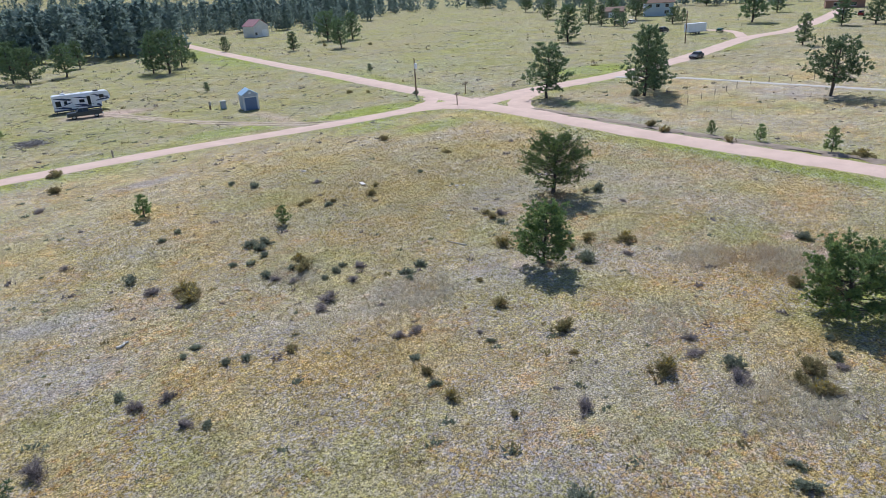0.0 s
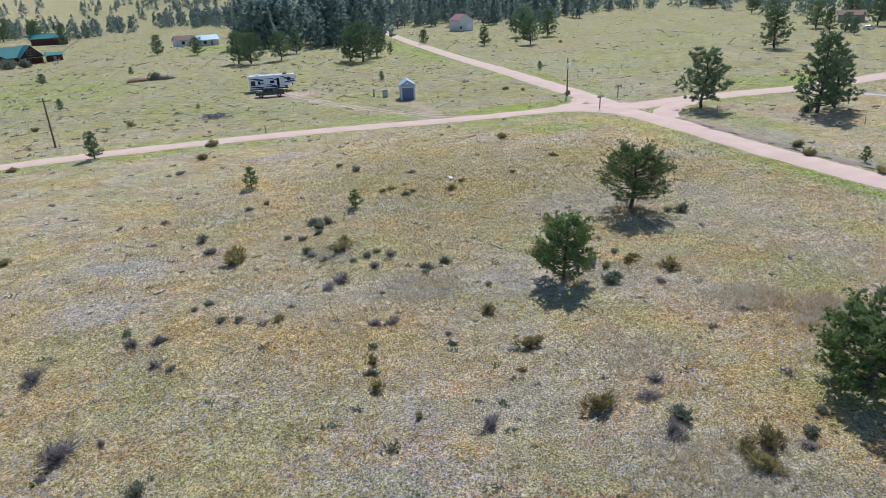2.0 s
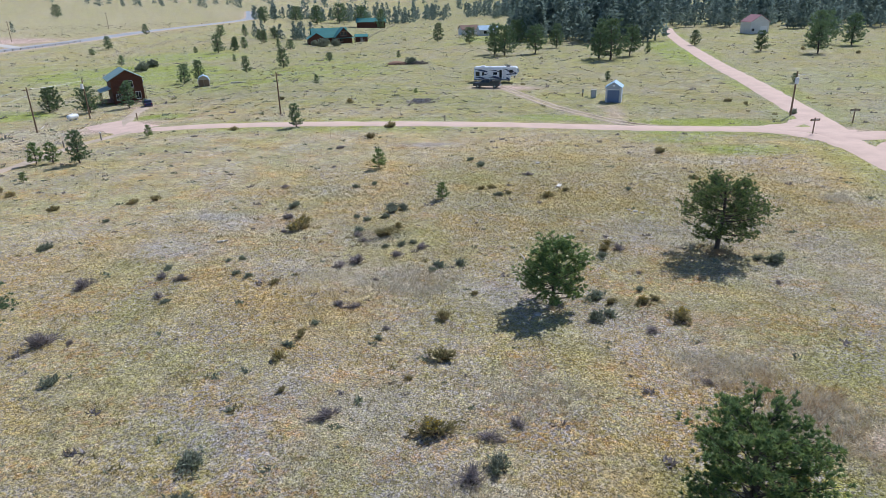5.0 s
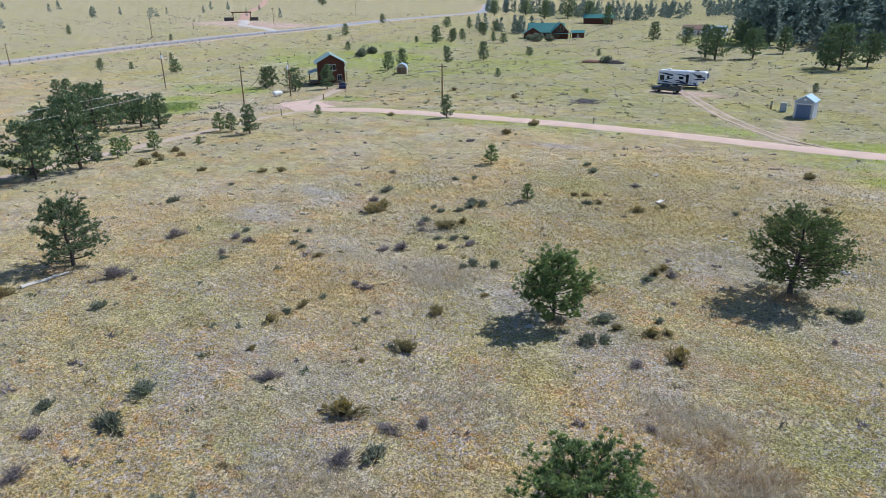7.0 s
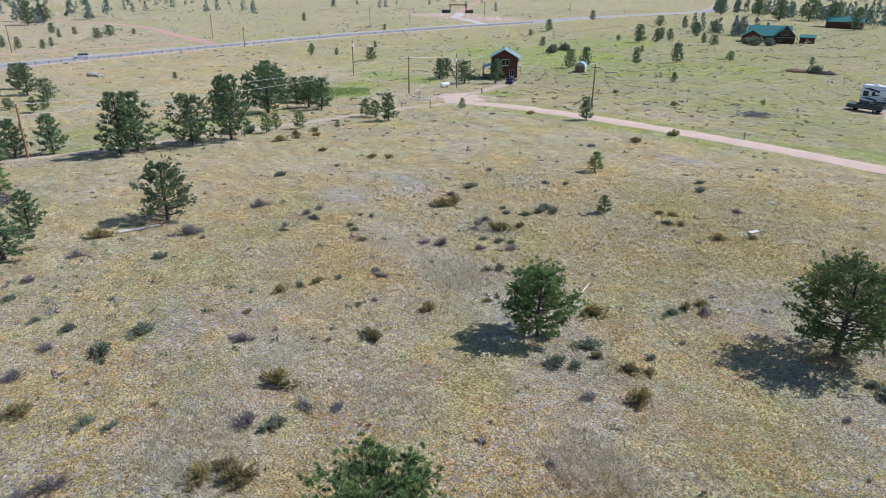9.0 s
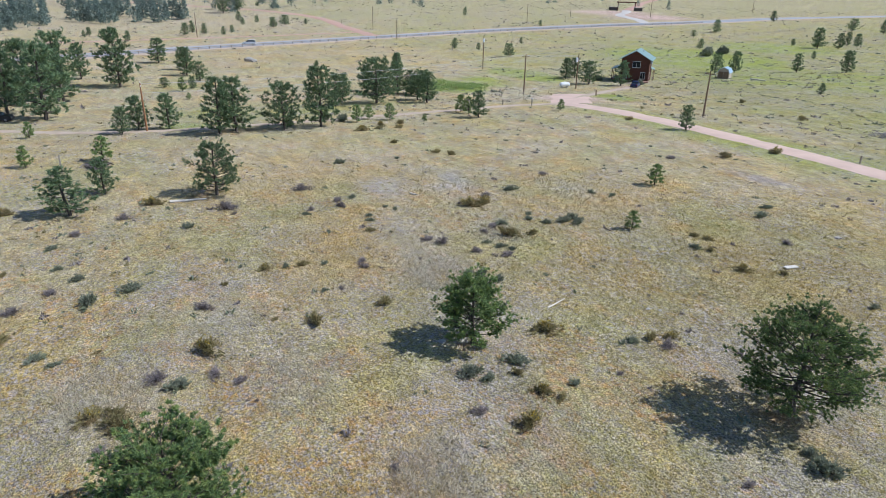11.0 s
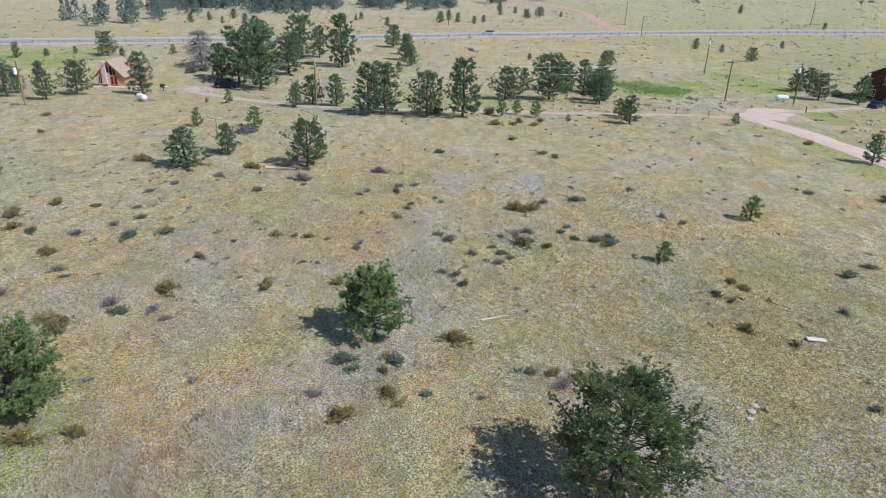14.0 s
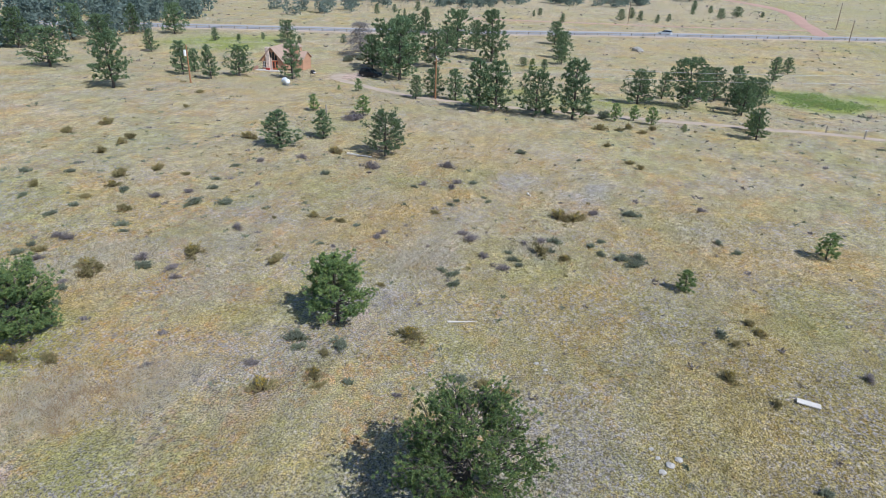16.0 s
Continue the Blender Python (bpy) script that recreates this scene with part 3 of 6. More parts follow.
def pine(name, seed, h, rad, base, limbs, sprays, blades, length, width, taper=0.75, needle=None, thick=0.024, twin=False, bare=0.45, tips=3, droop=0.0):
    """A pine: a tapered trunk, limbs with branchlets, and round needle tufts at the branch ends with gaps between them."""
    r = np.random.default_rng(seed)
    wood, cen, way = [], [], []
    up = np.array([0, 0, 1.0])
    stems = [(0.0, 0.0)] if not twin else [(-0.06 * h, 0.02 * h), (0.09 * h, -0.02 * h)]
    for sx, sy in stems:
        zs = np.linspace(-0.02 * h, 0.96 * h, 9)
        bend = np.cumsum(r.normal(0, 0.009 * h, (9, 2)), axis=0)
        tr = np.column_stack([bend[:, 0] + sx * (0.4 + 1.2 * zs / h), bend[:, 1] + sy * (0.4 + zs / h), zs])
        wood.append(tube(tr, thick * h * (1.08 - zs / h) ** 0.9 + 0.004 * h, 7))
        count = limbs // len(stems)
        lobe = r.uniform(0.72, 1.15, 5)
        for i in range(count):
            f = ((i // 5) * 5 + 2.5 + r.uniform(-1.6, 1.6)) / (count + 2)
            z = h * (base + (0.96 - base) * f)
            prof = min(1.0, (f + 0.24) / 0.40) * max(0.0, 1 - f * 0.97) ** taper
            an = i * 1.2566 + (i // 5) * 0.9 + r.uniform(-0.5, 0.5)
            reach = rad * prof * lobe[i % 5] * r.uniform(0.7, 1.12) + 0.02 * h
            rise = r.uniform(-0.02, 0.22) + 0.75 * f - droop * (1 - f)
            s = np.linspace(0, 1, 5 if blades > 14 else 3)[:, None]
            o = np.array([np.interp(z, zs, tr[:, 0]), np.interp(z, zs, tr[:, 1]), z])
            out = np.array([math.cos(an), math.sin(an), 0.0])
            kink = np.cross(up, out) * reach * r.normal(0, 0.07)

            def along(q):
                return o + out * reach * q + up * reach * (rise * q ** 1.4 + 0.10 * q ** 3) + kink * np.sin(q * 3.1)

            wood.append(tube(along(s), np.linspace(0.0115 * h * (1.1 - f), 0.0024 * h, len(s)), 4 if blades > 14 else 3))
            m = max(2, int(sprays * (0.3 + 0.8 * reach / rad) + 0.5))
            for j in range(m):
                q = 1.0 if j == 0 else bare + (1 - bare) * r.random() ** 0.8
                foot = along(q)
                turn = r.normal(0, 0.2) if j == 0 else r.choice([-1, 1]) * r.uniform(0.35, 1.15)
                twig = np.array([math.cos(an + turn), math.sin(an + turn), r.uniform(0.1, 0.65) + 0.4 * f]) * (0.17 * reach + 0.035 * h) * r.uniform(0.6, 1.3)
                if blades > 14:
                    wood.append(tube(np.array([foot, foot + twig]), [0.0036 * h, 0.0016 * h], 3))
                g = np.concatenate([[1.0], r.uniform(0.35, 0.95, tips - 1)])[:, None]
                side = r.normal(0, 1, (tips, 3)) * np.linalg.norm(twig) * 0.28
                side[0] = 0
                cen.append(foot + twig * g + side)
                way.append(unit(np.tile(twig, (tips, 1)) / np.linalg.norm(twig) + side / np.linalg.norm(twig) + up * 0.35))
        k = tips * 4
        cen.append(np.array([tr[-1, 0], tr[-1, 1], h * 0.955]) + r.normal(0, 1, (k, 3)) * np.array([0.03, 0.03, 0.022]) * h)
        way.append(np.tile(up, (k, 1)) + r.normal(0, 0.3, (k, 3)))
    cen, way = np.vstack(cen), unit(np.vstack(way))
    tree = new(name)
    v, f = joined(wood)
    squash = (h - length * 0.7) / cen[:, 2].max()
    cen[:, 2] *= squash
    v[:, 2] *= squash
    arrays("trunk", v, f, m_bark, tree, smooth=True)
    v, f = tufts(r, cen, way, blades, length, width, 0.85)
    arrays("crown", v, f, needle or m_needle, tree)
    return tree


def at_ground(x, y, rz=0, s=1.0, wide=None, sink=0.0):
    w = s if wide is None else wide
    return pose(x, y, float(terrain(x, y)) - sink, 0, 0, rz) @ Matrix.Diagonal((w, w, s, 1))


# the four pines that stand nearest, each its own
t = pine("pine_tree", 11, 5.2, 2.05, 0.09, 62, 10, 26, 0.17, 0.045, 0.55, m_young, thick=0.02, bare=0.36, tips=4, droop=-0.12)
t.matrix_world = at_ground(31.7, 32.8)
tagged(t, "bushy young pine, dense green crown nearly to the grass", "pine tree")
t = pine("pine_tree", 23, 6.6, 3.5, 0.19, 84, 12, 26, 0.15, 0.045, 0.55, m_young, thick=0.026, bare=0.45, tips=4, droop=0.05)
t.matrix_world = at_ground(44.8, 45.1)
tagged(t, "broad round-crowned dark green pine over dry grass", "pine tree")
t = pine("pine_tree", 37, 5.1, 3.1, 0.06, 70, 11, 26, 0.18, 0.048, 0.45, m_young, thick=0.026, bare=0.36, tips=4, droop=-0.1)
t.matrix_world = at_ground(39.8, 14.8)
tagged(t, "low spreading pine among tall pale grass", "pine tree")
t = pine("pine_tree", 41, 5.8, 2.4, 0.08, 58, 8, 16, 0.24, 0.05, 0.55, m_needle, bare=0.4)
t.matrix_world = at_ground(-4.0, 22.8)
tagged(t, "upright dark pine with open lower limbs beside a fallen log", "pine tree")

# shapes for the pines further off, one metre tall for each metre of scale
KINDS = [pine("pine_tree", 60 + k, 6.0, rad * 1.14, base, lim, per, 8, 0.34, 0.11, tap * 0.85, m_needle, thick=th, twin=tw, bare=0.14)
         for k, (rad, base, lim, per, tap, th, tw) in enumerate([
             (1.75, 0.05, 50, 5, 0.85, 0.02, False), (2.1, 0.07, 50, 5.5, 0.7, 0.022, False), (1.45, 0.05, 48, 4.5, 1.0, 0.018, False),
             (1.8, 0.13, 50, 5.5, 0.62, 0.02, False), (1.6, 0.07, 50, 5, 0.85, 0.02, False), (2.6, 0.24, 50, 6, 0.5, 0.022, True)])]
SAPLING = pine("pine_sapling", 77, 2.4, 0.72, 0.06, 30, 4, 9, 0.2, 0.055, 0.8, m_young, thick=0.018, bare=0.25)
TREES = [(80.8, 83.2, 9.5), (92.0, 71.2, 11.6), (108.4, 48.6, 9.1), (170.9, 85.4, 7.7), (153.6, 148.6, 11.3), (226.5, 232.0, 9.8), (229.4, 133.6, 13.0), (224.7, 101.1, 9.1), (232.3, 94.6, 9.2), (75.1, 47.4, 1.9), (75.8, 41.2, 2.2), (75.8, 33.0, 3.0), (10.7, 67.1, 2.5), (20.3, 55.4, 1.9), (42.9, 151.6, 2.2), (59.7, 218.7, 3.5), (43.5, 203.1, 10.6), (46.5, 197.7, 12.6), (53.1, 209.2, 9.5), (79.4, 247.7, 5.4), (94.9, 222.4, 6.5), (108.6, 212.6, 10.1), (10.3, 219.9, 10.0), (14.0, 214.7, 10.2), (81.5, 145.8, 2.0), (128.6, 241.2, 10.5), (121.1, 248.5, 12.0), (301.0, 368.6, 12.6), (-9.8, 92.1, 3.9), (-30.7, 84.0, 2.0)]
TREES += [(-30.1, 67.3, 4.5), (-37.0, 67.6, 3.1), (-34.2, 53.5, 2.8), (-30.4, 57.9, 1.3), (-76.9, 118.6, 5.4), (-78.0, 122.2, 5.2), (-66.6, 117.9, 5.9), (-60.2, 122.2, 5.9), (-72.5, 166.4, 5.7), (-71.8, 173.2, 6.0), (-172.0, 273.9, 6.1), (-164.0, 251.4, 3.1), (-126.9, 216.8, 3.9), (-197.2, 343.5, 5.9), (-125.0, 266.8, 2.9), (-115.0, 268.0, 8.1), (-155.4, 349.4, 6.7), (-144.6, 357.7, 6.8), (-110.5, 274.6, 6.3), (-117.8, 322.2, 6.7), (-123.4, 353.7, 4.9), (-87.2, 281.6, 4.7), (-116.8, 366.3, 5.0), (-64.8, 189.9, 5.4), (-56.7, 199.8, 6.3), (-88.6, 229.8, 2.7), (-44.3, 209.7, 3.3), (-25.6, 145.0, 2.4), (-20.6, 210.1, 2.3), (2.1, 129.6, 1.2)]
TREES += [(-20.3, 283.5, 7.9), (-4.8, 270.1, 7.0), (14.3, 272.9, 9.7), (23.8, 221.2, 9.4), (30.5, 244.2, 8.7), (-467.8, 614.3, 13.8), (-32.9, 36.5, 7.3), (-32.9, 42.0, 9.1), (-57.1, 59.8, 9.2), (-74.9, 64.4, 5.7), (-68.1, 71.8, 5.1), (-57.9, 68.9, 5.6), (-33.4, 27.4, 8.1), (-34.6, 29.9, 7.9), (-42.8, 17.4, 5.1), (-122.5, 31.5, 5.9), (-101.3, 32.8, 4.8), (-87.6, 27.6, 3.1), (-77.0, 27.8, 1.5), (-118.4, 65.3, 1.8), (-34.6, 67.9, 3.0), (-36.7, 50.9, 2.5), (-353.4, 76.7, 12.3), (-364.8, 86.9, 9.9), (-300.8, 76.2, 4.9), (-289.1, 83.1, 3.6), (-272.1, 93.2, 5.2), (-274.4, 104.0, 2.9), (-232.7, 50.7, 4.3), (-241.1, 47.1, 4.9)]
TREES += [(-236.0, 62.2, 3.4), (-396.2, 104.8, 3.1), (-289.8, 201.3, 4.8), (-223.0, 208.5, 3.2), (-153.0, 125.3, 3.8), (-146.3, 131.4, 2.6), (-125.7, 131.4, 4.4), (-162.0, 159.2, 2.7), (-200.2, -54.0, 4.1), (-211.1, -50.1, 3.5), (-224.3, -44.1, 4.1), (-211.9, -36.2, 3.4), (-200.6, -42.0, 2.8), (-207.1, 21.2, 3.7), (-139.2, 26.6, 6.8), (-111.3, 31.1, 7.0), (-93.7, 24.6, 2.4), (-2.9, 9.9, 4.6), (97.5, 73.5, 8.8), (-8.7, 12.7, 3.8), (-22.1, 4.7, 2.7), (-22.1, 12.7, 3.1), (-41.7, 0.0, 1.0), (-42.4, 3.5, 2.4), (-39.7, 15.0, 4.0), (-51.9, -14.5, 6.5), (-49.3, -24.6, 6.4), (-41.8, -25.9, 6.3), (-44.6, -34.1, 6.5), (-49.6, -35.1, 4.7), (-25.1, -33.5, 9.4)]
TREES += [(-39.8, -60.9, 8.2), (-75.4, -65.4, 5.6), (-99.7, -63.5, 3.8), (-102.7, -58.0, 2.0), (-109.1, -54.0, 2.0), (-106.9, -44.9, 6.5), (-105.2, -40.5, 2.3), (-112.1, -30.2, 2.6), (-70.7, -2.3, 11.5), (-62.9, 3.9, 12.6), (-82.0, -0.9, 12.5), (-146.1, -16.4, 7.8), (-83.3, 5.6, 8.8), (-41.7, 21.5, 5.4), (-34.7, 48.2, 2.9), (-56.3, 51.5, 6.6), (-66.3, 55.9, 5.2), (-69.2, 65.6, 6.4), (-70.1, 69.6, 6.8), (-52.6, 68.5, 6.0), (-65.3, 72.7, 5.7), (-97.9, 80.7, 5.5), (-110.7, 86.0, 4.1), (-90.5, 30.1, 2.6), (-97.6, 16.1, 12.6), (-110.5, 3.6, 11.8), (-112.9, 8.1, 8.3), (-228.2, 42.8, 5.0), (-226.7, 57.4, 3.5), (-278.4, 74.3, 3.7)]
TREES += [(-261.3, 85.2, 5.1), (-227.7, 7.0, 2.7), (-234.7, 8.4, 3.2), (-65.5, -95.8, 9.8), (-85.0, -98.1, 10.1), (-79.5, -84.1, 8.3), (-102.4, -93.1, 8.6), (-108.2, -82.9, 9.5), (-77.1, -7.5, 7.5), (-101.4, 3.3, 7.6)]
TREES += [(212.4, 194.0, 10.2), (204.8, 180.3, 7.8), (205.7, 174.7, 6.5), (198.9, 165.0, 5.5), (231.0, 185.3, 11.2), (219.1, 158.7, 6.4), (224.6, 158.5, 5.2), (251.2, 216.3, 13.0), (276.2, 150.4, 10.2), (318.7, 211.2, 12.2), (268.7, 293.5, 11.1), (-146.4, 481.0, 13.9), (-138.4, 510.8, 15.8), (-110.1, 478.0, 15.5), (-92.2, 459.7, 13.4), (-172.6, 507.0, 12.2), (-185.6, 476.6, 12.0), (-119.5, 293.2, 5.5), (-113.7, 291.0, 5.4), (-127.4, 338.3, 6.1), (-126.1, 354.5, 6.3), (-95.0, 287.4, 4.7), (-113.0, 355.2, 6.7)]

r = np.random.default_rng(5)
fresh = [True] * 7
for n, (x, y, h) in enumerate(TREES):
    far = math.hypot(x - 40, y - 20)
    if math.hypot(x + 51.6, y + 14.4) < 1:
        h = 7.6
    if h < 3.3 and far < 130:
        k, src, unit_h = 6, SAPLING, 2.4
    else:
        k = 5 if math.hypot(x - 108.3, y - 48.6) < 3 else (3, 4, 1)[n % 3] if h > 9 else 1 if math.hypot(x + 25, y + 33.6) < 3 else (0, 1, 2, 0, 4)[n % 5]
        src, unit_h = KINDS[k], 6.0
    s = h / unit_h
    broad = 1.4 if math.hypot(x + 2.9, y - 9.9) < 1 else 1.0
    m = at_ground(x, y, r.uniform(0, 360), s, s * broad * r.uniform(0.92, 1.18) * (0.95 if h > 9 else 1.0))
    if fresh[k]:
        ob, fresh[k] = src, False
        ob.matrix_world = m
    else:
        ob = copy_thing(src, m @ Matrix.Diagonal((*(1 / v for v in src.scale), 1)))
    if k == 6:
        tagged(ob, "small bright green pine sapling in dry grass", "sapling", "pine saplings")
    elif h > 9:
        tagged(ob, "tall mature pine with bare lower trunk", "pine tree", "tall pines")
    elif x < -30 and y < 140:
        tagged(ob, "dark green pine near the dirt drive", "pine tree", "pines along the drive")
    else:
        tagged(ob, "dark green pine of middle height on the meadow", "pine tree", "scattered pines")


# woods far off: one joined stand, its needles tinted with haze
WOODS = [(45, 296, 34, 34, 60, 13, 21), (60, 400, 50, 75, 110, 12, 18), (100, 600, 120, 150, 170, 9, 15), (160, 395, 55, 62, 110, 11, 17), (240, 480, 80, 90, 110, 9, 15), (146, 300, 12, 10, 6, 8, 12),
         (292, 262, 26, 42, 16, 9, 13), (335, 200, 30, 40, 14, 9, 13), (390, 320, 110, 150, 150, 9, 14), (420, 110, 110, 120, 70, 9, 14), (-150, 545, 85, 28, 70, 7, 12), (-60, 640, 110, 70, 90, 8, 13),
         (35, 560, 60, 60, 50, 9, 13), (-112, 352, 26, 10, 12, 6, 10), (-305, -55, 38, 50, 120, 7, 12), (-325, 25, 30, 30, 45, 7, 11), (-400, 0, 65, 130, 90, 7, 12), (-98, -112, 34, 20, 40, 8, 12), (-165, -150, 45, 40, 55, 8, 12),
         (-225, -85, 52, 24, 34, 6, 11), (-268, -42, 20, 24, 14, 6, 11), (-500, 300, 200, 250, 40, 5, 9), (-300, 900, 400, 150, 160, 8, 13), (300, 900, 300, 150, 160, 8, 13), (120, 1050, 260, 220, 260, 9, 14), (-60, -125, 30, 25, 30, 9, 13), (-130, -125, 30, 30, 40, 9, 13), (-700, -100, 200, 300, 120, 8, 13)]
r = np.random.default_rng(9)
pieces = []
base_c = []
for cx, cy, rx, ry, n, h0, h1 in WOODS:
    for _ in range(n):
        an, q = r.uniform(0, 2 * math.pi), math.sqrt(r.random())
        x, y = cx + rx * q * math.cos(an), cy + ry * q * math.sin(an)
        if min(float(off_line(np.array(x), np.array(y), c)) for c in (ROAD_NORTH, HIGHWAY, ROAD_RED, ROAD_EAST)) < 9 or math.hypot(x - 117, y - 312) < 15:
            continue
        base_c.append((x, y, r.uniform(h0, h1)))
for x, y, h in base_c:
    z = float(terrain(np.array(x), np.array(y)))
    k = 70 if math.hypot(x - 40, y - 20) < 470 else 40
    f = r.random(k) ** 1.15
    an = r.uniform(0, 2 * math.pi, k)
    reach = h * r.uniform(0.24, 0.31) * np.minimum(1, (f + 0.35) / 0.45) * (1 - f * 0.97) ** 0.85 * r.uniform(0.25, 1.1, k)
    c = np.column_stack([x + np.cos(an) * reach, y + np.sin(an) * reach, z + h * (0.08 + 0.92 * f)])
    way = unit(np.column_stack([np.cos(an), np.sin(an), np.full(k, 0.1)]))
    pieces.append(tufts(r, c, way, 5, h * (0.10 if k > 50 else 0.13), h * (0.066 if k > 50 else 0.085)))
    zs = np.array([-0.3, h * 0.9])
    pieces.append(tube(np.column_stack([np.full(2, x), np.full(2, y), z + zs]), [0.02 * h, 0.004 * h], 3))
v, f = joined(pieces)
tagged(arrays("far_woods", v, f, m_far), "dense pine woods on the far slopes, haze put into their needle colour", "woods", kind="stuff")


# ---- brush ----
def shrub(name, seed, stems, blades, leaf, length, width, flat=0.75, sparse=0.5, flower=False):
    """A brush plant one metre in radius: forked stems, and leafy twigs fanning out of them."""
    r = np.random.default_rng(seed)
    wood, cen, way = [], [], []
    lobes = r.uniform(0.55, 1.15, 5)
    for i in range(stems):
        an, out = r.uniform(0, 2 * math.pi), r.uniform(0.1, 0.95)
        out *= lobes[int(an / 6.2832 * 5) % 5]
        tip = np.array([math.cos(an) * out, math.sin(an) * out, flat * math.sqrt(max(0.05, 1 - out * out)) * r.uniform(0.6, 1.05)])
        path = np.array([tip * np.array([0.12, 0.12, -0.05]), tip * np.array([0.5, 0.5, 0.55]), tip])
        wood.append(tube(path, [0.035, 0.02, 0.008], 3))
        k = 5
        q = r.uniform(sparse, 1.08, (k, 1))
        cen.append(tip * q + r.normal(0, 0.11, (k, 3)))
        way.append(np.tile(unit(tip + np.array([0, 0, 0.35])), (k, 1)))
    ob = new(name)
    v, f = joined(wood)
    arrays("stems", v, f, m_twig, ob)
    c = np.vstack(cen)
    c[:, 2] = np.maximum(c[:, 2], 0.03)
    v, f = tufts(r, c, np.vstack(way), blades, length, width, 0.7)
    v[:, 2] = np.maximum(v[:, 2], 0.0)
    arrays("foliage", v, f, leaf, ob)
    if flower:
        top = c[c[:, 2] > 0.62 * c[:, 2].max()]
        v, f = tufts(r, top + np.array([0, 0, 0.1]), np.tile(np.array([0, 0, 1.0]), (len(top), 1)), 3, 0.16, 0.09, 0.6)
        tagged(arrays("flower_head", v, f, m_flower, ob), "yellow flower heads", kind="stuff")
    return ob


SAGE = [(17.1, 51.8, 0.9), (16.0, 49.2, 0.6), (24.6, 39.0, 0.7), (20.0, 43.0, 0.5), (6.1, 51.3, 1.0), (7.1, 37.7, 0.5), (9.0, 34.4, 0.5), (16.7, 27.9, 0.5), (2.1, 35.0, 0.6), (5.2, 29.4, 0.5), (16.1, 25.0, 0.5), (8.2, 24.4, 0.1), (17.8, 41.8, 0.5), (21.1, 72.2, 0.8), (35.5, 31.9, 0.8), (37.8, 36.2, 0.5), (47.5, 43.1, 0.7), (49.9, 22.7, 1.0), (21.3, 26.5, 0.4), (29.6, 15.8, 1.0), (36.1, 14.0, 0.5), (34.3, 12.9, 0.6), (24.5, 9.8, 0.5), (4.6, 19.2, 0.7), (15.8, 14.1, 1.1), (16.8, 11.4, 1.3), (-11.0, 37.9, 1.0), (-10.4, 45.0, 0.5), (34.6, 34.3, 1.0), (35.6, 42.4, 0.6)]
SAGE += [(48.7, 42.6, 1.1), (39.3, 60.8, 0.5), (12.6, 10.7, 0.7), (5.3, 8.7, 0.7), (10.1, 9.3, 0.6), (7.9, 34.7, 0.5), (15.9, 52.1, 1.0), (13.3, 48.9, 0.6), (23.0, 38.5, 0.8), (22.8, 69.3, 0.9), (14.9, -10.5, 0.9), (20.5, -4.9, 0.8), (23.5, 1.3, 0.8), (21.2, 1.6, 0.7), (13.2, -6.2, 0.7), (16.2, 2.9, 0.9), (23.5, 8.8, 0.7), (29.2, 5.0, 0.6), (30.9, 5.3, 0.7), (34.7, 31.1, 0.9), (22.6, 37.4, 0.6), (14.5, 48.2, 0.6), (16.3, 50.9, 1.0), (19.1, 42.3, 0.6), (14.5, 45.1, 0.7), (16.6, 45.1, 0.6), (10.2, 58.7, 0.6), (11.9, 60.1, 0.6), (25.9, 57.5, 0.6), (6.1, 37.1, 0.5)]
DEAD = [(20.9, 41.9, 0.8), (15.7, 42.7, 0.6), (16.5, 38.3, 0.9), (18.5, 30.5, 0.6), (2.6, 33.4, 0.7), (4.2, 33.2, 0.7), (4.2, 30.2, 0.6), (7.8, 44.3, 0.4), (2.4, 77.3, 0.8), (18.8, 35.1, 0.3), (21.4, 27.7, 0.4), (30.3, 19.1, 0.6), (14.8, 44.0, 0.6), (-2.3, 30.9, 1.1), (0.8, 22.9, 1.2), (2.5, 23.4, 0.4), (38.1, 39.2, 0.4), (40.1, 24.3, 0.5), (36.1, 24.4, 0.2), (47.7, 38.6, 0.4), (14.4, 9.1, 0.7), (0.2, 14.1, 0.9), (16.6, 7.0, 0.8), (27.2, 6.6, 0.9), (2.9, 10.3, 0.8), (17.4, 30.7, 0.7), (36.9, 44.0, 0.7), (37.9, 30.0, 0.6), (27.1, 5.4, 0.7), (31.1, 7.4, 0.8)]
DEAD += [(28.5, 15.0, 1.0), (29.0, 17.9, 0.7), (33.5, 12.1, 0.5), (20.7, 18.4, 0.9), (19.2, 39.9, 0.6), (15.3, 37.3, 0.7), (6.8, 47.9, 0.8), (28.6, 65.5, 0.7), (2.4, 57.8, 0.6)]
